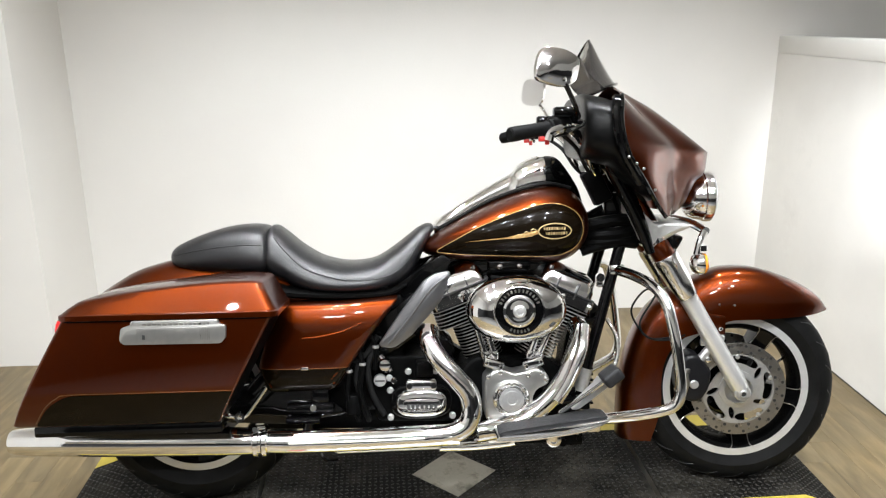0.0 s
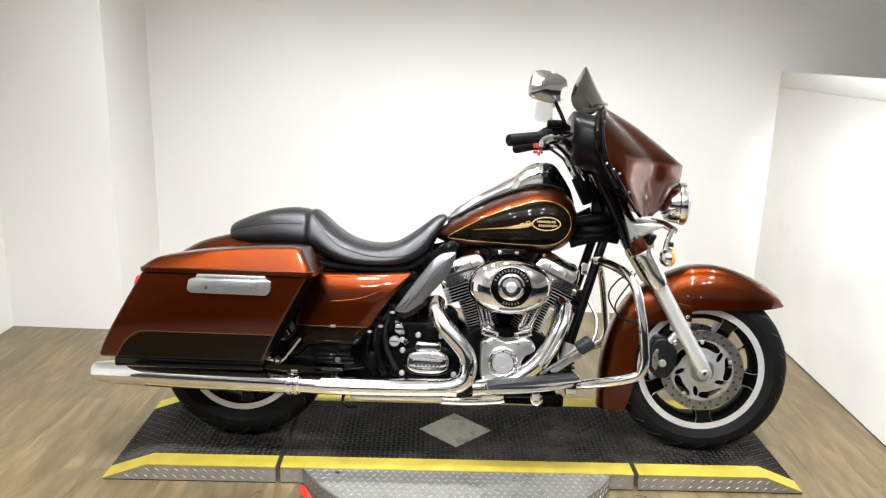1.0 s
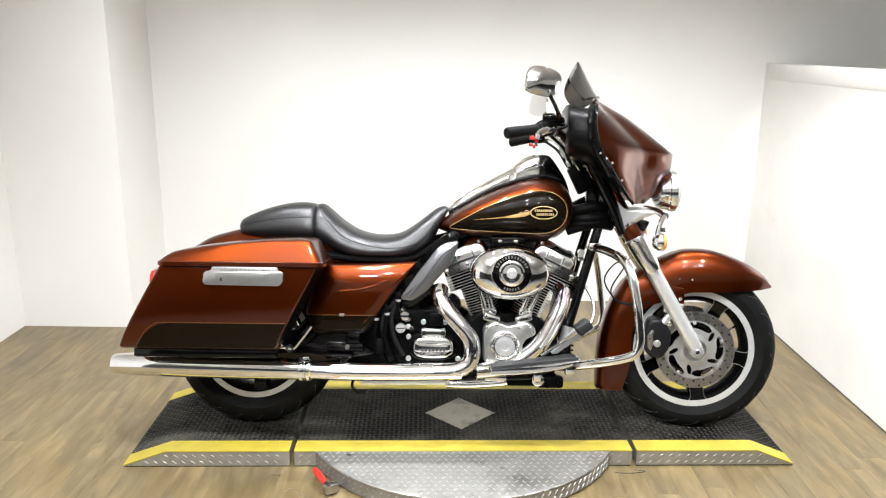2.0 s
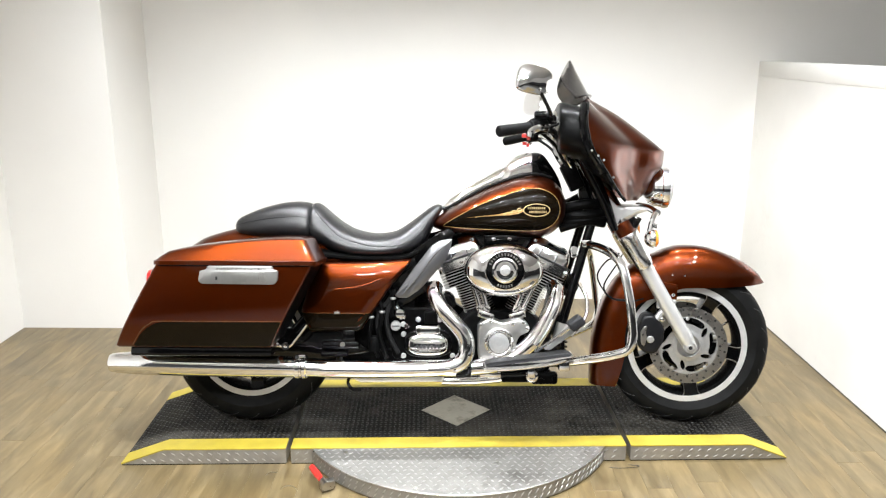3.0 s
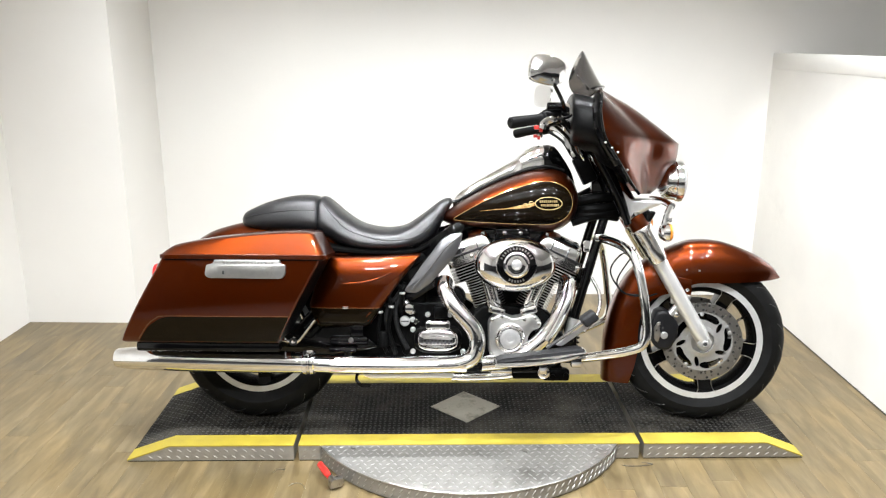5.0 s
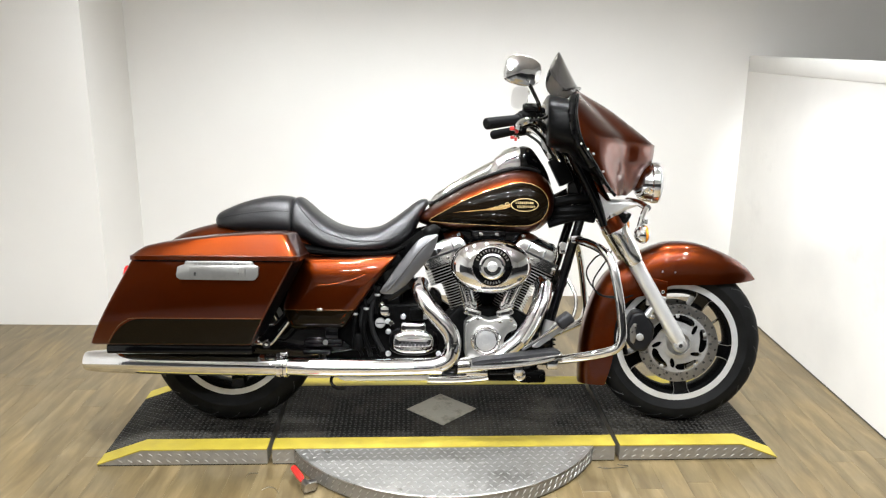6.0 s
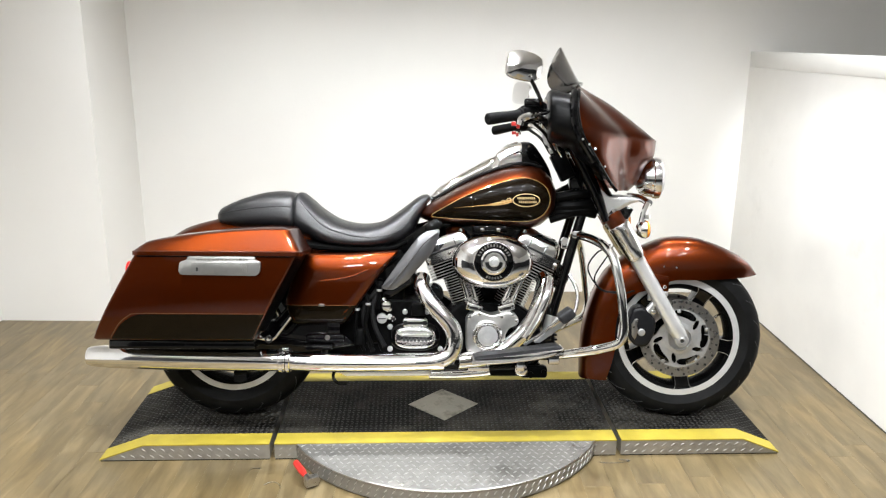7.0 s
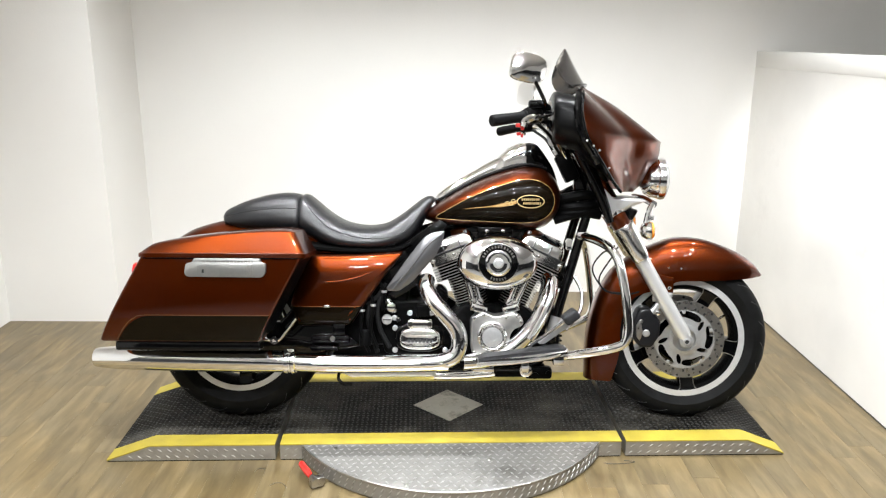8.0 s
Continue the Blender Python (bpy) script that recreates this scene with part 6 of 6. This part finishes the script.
bp("voltage_fin", join(*[box(0.323, -0.06, 0.36 + 0.018 * k, 0.016, 0.13, 0.006, 0.001, 1) for k in range(8)]), WRINKLE)
bp("horn_cover", lathe([(0.03, -0.02), (0.05, 0.0), (0.048, 0.012), (0.02, 0.02)], side(0.36, 0.10, 0.60), 24), BLACK, None, "black horn")
for pts in ([(0.52, -0.14, 0.740), (0.4915, -0.19, 0.7254), (0.461, -0.20, 0.714), (0.4285, -0.20, 0.667), (0.440, -0.20, 0.622), (0.484, -0.20, 0.575), (0.567, -0.15, 0.564)], [(0.53, -0.15, 0.735), (0.494, -0.21, 0.699), (0.453, -0.21, 0.633), (0.457, -0.21, 0.596), (0.492, -0.20, 0.571), (0.568, -0.16, 0.560), (0.62, -0.12, 0.565)]):
    bp("brake_cable", tube(pts, 0.003, 8, 6), RUBBER, None, "thin black cable")

# engine guard
GUARD = [(0.400, -0.110, 0.775), (0.440, -0.190, 0.762), (0.474, -0.265, 0.738), (0.497, -0.310, 0.695), (0.515, -0.330, 0.605), (0.526, -0.335, 0.52), (0.531, -0.335, 0.449), (0.519, -0.330, 0.408), (0.480, -0.318, 0.386), (0.39, -0.270, 0.358), (0.30, -0.200, 0.332), (0.25, -0.13, 0.318)]
bp("engine_guard", tube(GUARD, 0.0160, 18, 5), CHROME, None, "chrome engine guard loop")
bp("engine_guard", tube([(x, -y, z) for x, y, z in GUARD], 0.0160, 18, 5), CHROME, None, "chrome engine guard loop")
bp("guard_clamp", box(0.405, -0.118, 0.775, 0.045, 0.03, 0.03, 0.006), CHROME)
# floorboard
board = bp("floorboard", slab(rounded([(-0.006, 0.351), (0.012, 0.3435), (0.10, 0.3485), (0.20, 0.3600), (0.29, 0.3805), (0.311, 0.398), (0.300, 0.396), (0.010, 0.356)], 0.006), -0.325, -0.412, 0.005, 3), CHROME, None, "chrome rider's floorboard")
bp("board_rail", tube([(-0.003, -0.410, 0.346), (0.071, -0.412, 0.348), (0.164, -0.412, 0.357), (0.256, -0.410, 0.372), (0.307, -0.402, 0.394)], 0.0058, 10, 5), CHROME, board, "chrome edge rail")
bp("rubber_pad", slab(rounded([(0.000, 0.362), (0.016, 0.3535), (0.146, 0.364), (0.297, 0.389), (0.306, 0.399), (0.281, 0.404), (0.15, 0.386), (0.026, 0.370)], 0.006), -0.328, -0.406, 0.004, 3), PEDAL, board, "black rubber floorboard pad")
bp("board_bracket", join(box(0.178, -0.24, 0.315, 0.03, 0.05, 0.06, 0.006), lathe([(0.022, 0), (0.022, 0.02), (0.016, 0.024), (0.010, 0.024), (0.010, 0.018)], side(0.182, -0.235, 0.290), 24)), CHROME, board, "chrome bracket")
bp("board_bracket", box(0.300, -0.24, 0.335, 0.04, 0.04, 0.05, 0.006), CHROME, board, "chrome bracket")
# brake pedal
ped = bp("brake_pedal", tube([(0.182, -0.340, 0.397), (0.24, -0.355, 0.441), (0.300, -0.365, 0.487)], 0.0055, 12, 4, flat=1.3), CHROME, None, "chrome brake pedal")
bp("pedal_pad", moved(box(0, 0, 0, 0.056, 0.075, 0.036, 0.009, 3), pose(0.321, -0.372, 0.507, 0, -36, 0)), PEDAL, ped, "grey rubber pedal pad")
bp("pedal_block", slab(rounded([(0.215, 0.405), (0.235, 0.404), (0.325, 0.470), (0.300, 0.492), (0.285, 0.470)], 0.006), -0.30, -0.345, 0.006), SATIN, ped, "satin silver pedal lever")
bp("pedal_guard", tube([(0.372, -0.13, 0.625), (0.398, -0.15, 0.565), (0.388, -0.17, 0.495), (0.335, -0.19, 0.43)], 0.0065, 12, 5), CHROME, None, "bright bent rod")
bp("master_cylinder_rear", join(box(0.205, -0.20, 0.425, 0.10, 0.05, 0.03, 0.006), box(0.23, -0.235, 0.405, 0.12, 0.02, 0.022, 0.005)), BLACK, None, "black rear master cylinder")
bp("sump", join(box(0.16, -0.03, 0.265, 0.22, 0.22, 0.05, 0.012), box(0.24, -0.14, 0.262, 0.10, 0.05, 0.045, 0.01), lathe([(0.012, 0), (0.012, 0.012)], side(0.225, -0.165, 0.255), 12), lathe([(0.009, 0), (0.009, 0.012)], side(0.275, -0.165, 0.265), 12)), WRINKLE, None, "black sump and lower frame parts")

# smoked air deflector beside the tank's foot
DEF = [(-0.114, 0.797), (-0.160, 0.790), (-0.190, 0.772), (-0.260, 0.680), (-0.324, 0.588), (-0.316, 0.580), (-0.279, 0.578), (-0.232, 0.610), (-0.180, 0.668), (-0.142, 0.712), (-0.122, 0.755)]
bp("air_deflector", slab(rounded(DEF, 0.010, 3), -0.245, -0.262, 0.006, 3, 0.012), GREYD, None, "satin grey mid-frame air deflector", 60)
bp("deflector_crease", tube([(-0.125, -0.268, 0.785), (-0.175, -0.272, 0.745), (-0.235, -0.273, 0.665), (-0.295, -0.270, 0.592)], 0.004, 8, 4), GREYD)

# ---- loose wires on the floor ----
for pts, lab in (([(0.472, -0.261, 0.0015), (0.501, -0.268, 0.0015), (0.554, -0.264, 0.0015), (0.588, -0.252, 0.0015), (0.549, -0.243, 0.0015)], "thin black wire loop on the floor beside the platform"),
                 ([(-0.788, -0.334, 0.0015), (-0.779, -0.311, 0.0015), (-0.750, -0.314, 0.0015)], "short thin grey wire scrap on the oak floor"),
                 ([(-0.716, -0.420, 0.0015), (-0.698, -0.402, 0.0015), (-0.674, -0.406, 0.0015), (-0.655, -0.434, 0.0015)], "short thin grey wire scrap on the oak floor")):
    thing("loose_wire", tube(pts, 0.0011, 6, 6), INK if "black" in lab else STEEL, lab, "wire")

# ---- floor planks ----
plank_me = {}


def plank(length):
    key = round(length, 3)
    if key not in plank_me:
        w, t = 0.0948, 0.006
        bm = loft([[(x, y, z) for x, y in ((-w / 2 + i, -length / 2 + i), (w / 2 - i, -length / 2 + i), (w / 2 - i, length / 2 - i), (-w / 2 + i, length / 2 - i))] for z, i in ((-t, 0.0), (-0.0003, 0.0), (0.0, 0.0004))])
        me = mesh_of("plank", bm, WOOD, 20)
        plank_me[key] = me
    return plank_me[key]


random.seed(11)
WOOD_END = -1.6         # the boards stop here; an unseen grey base beyond
x = LEFT + 0.0475
while x < RIGHT + 0.1:
    y = WOOD_END - random.uniform(0.1, 1.1)
    while y < BACK:
        L = 0.90
        y0, y1 = max(y, WOOD_END), min(y + L, BACK)
        if y1 - y0 > 0.05 and not (x < JOG - 0.1 and y0 > STUB):
            ob = new("plank", plank(round((y1 - y0) / 0.02) * 0.02 - 0.0003 if y1 - y0 < L - 0.001 else L - 0.0004))
            ob.location = (x, (y0 + y1) / 2, 0)
            ob.parent = floor
        y += L
    x += 0.0951
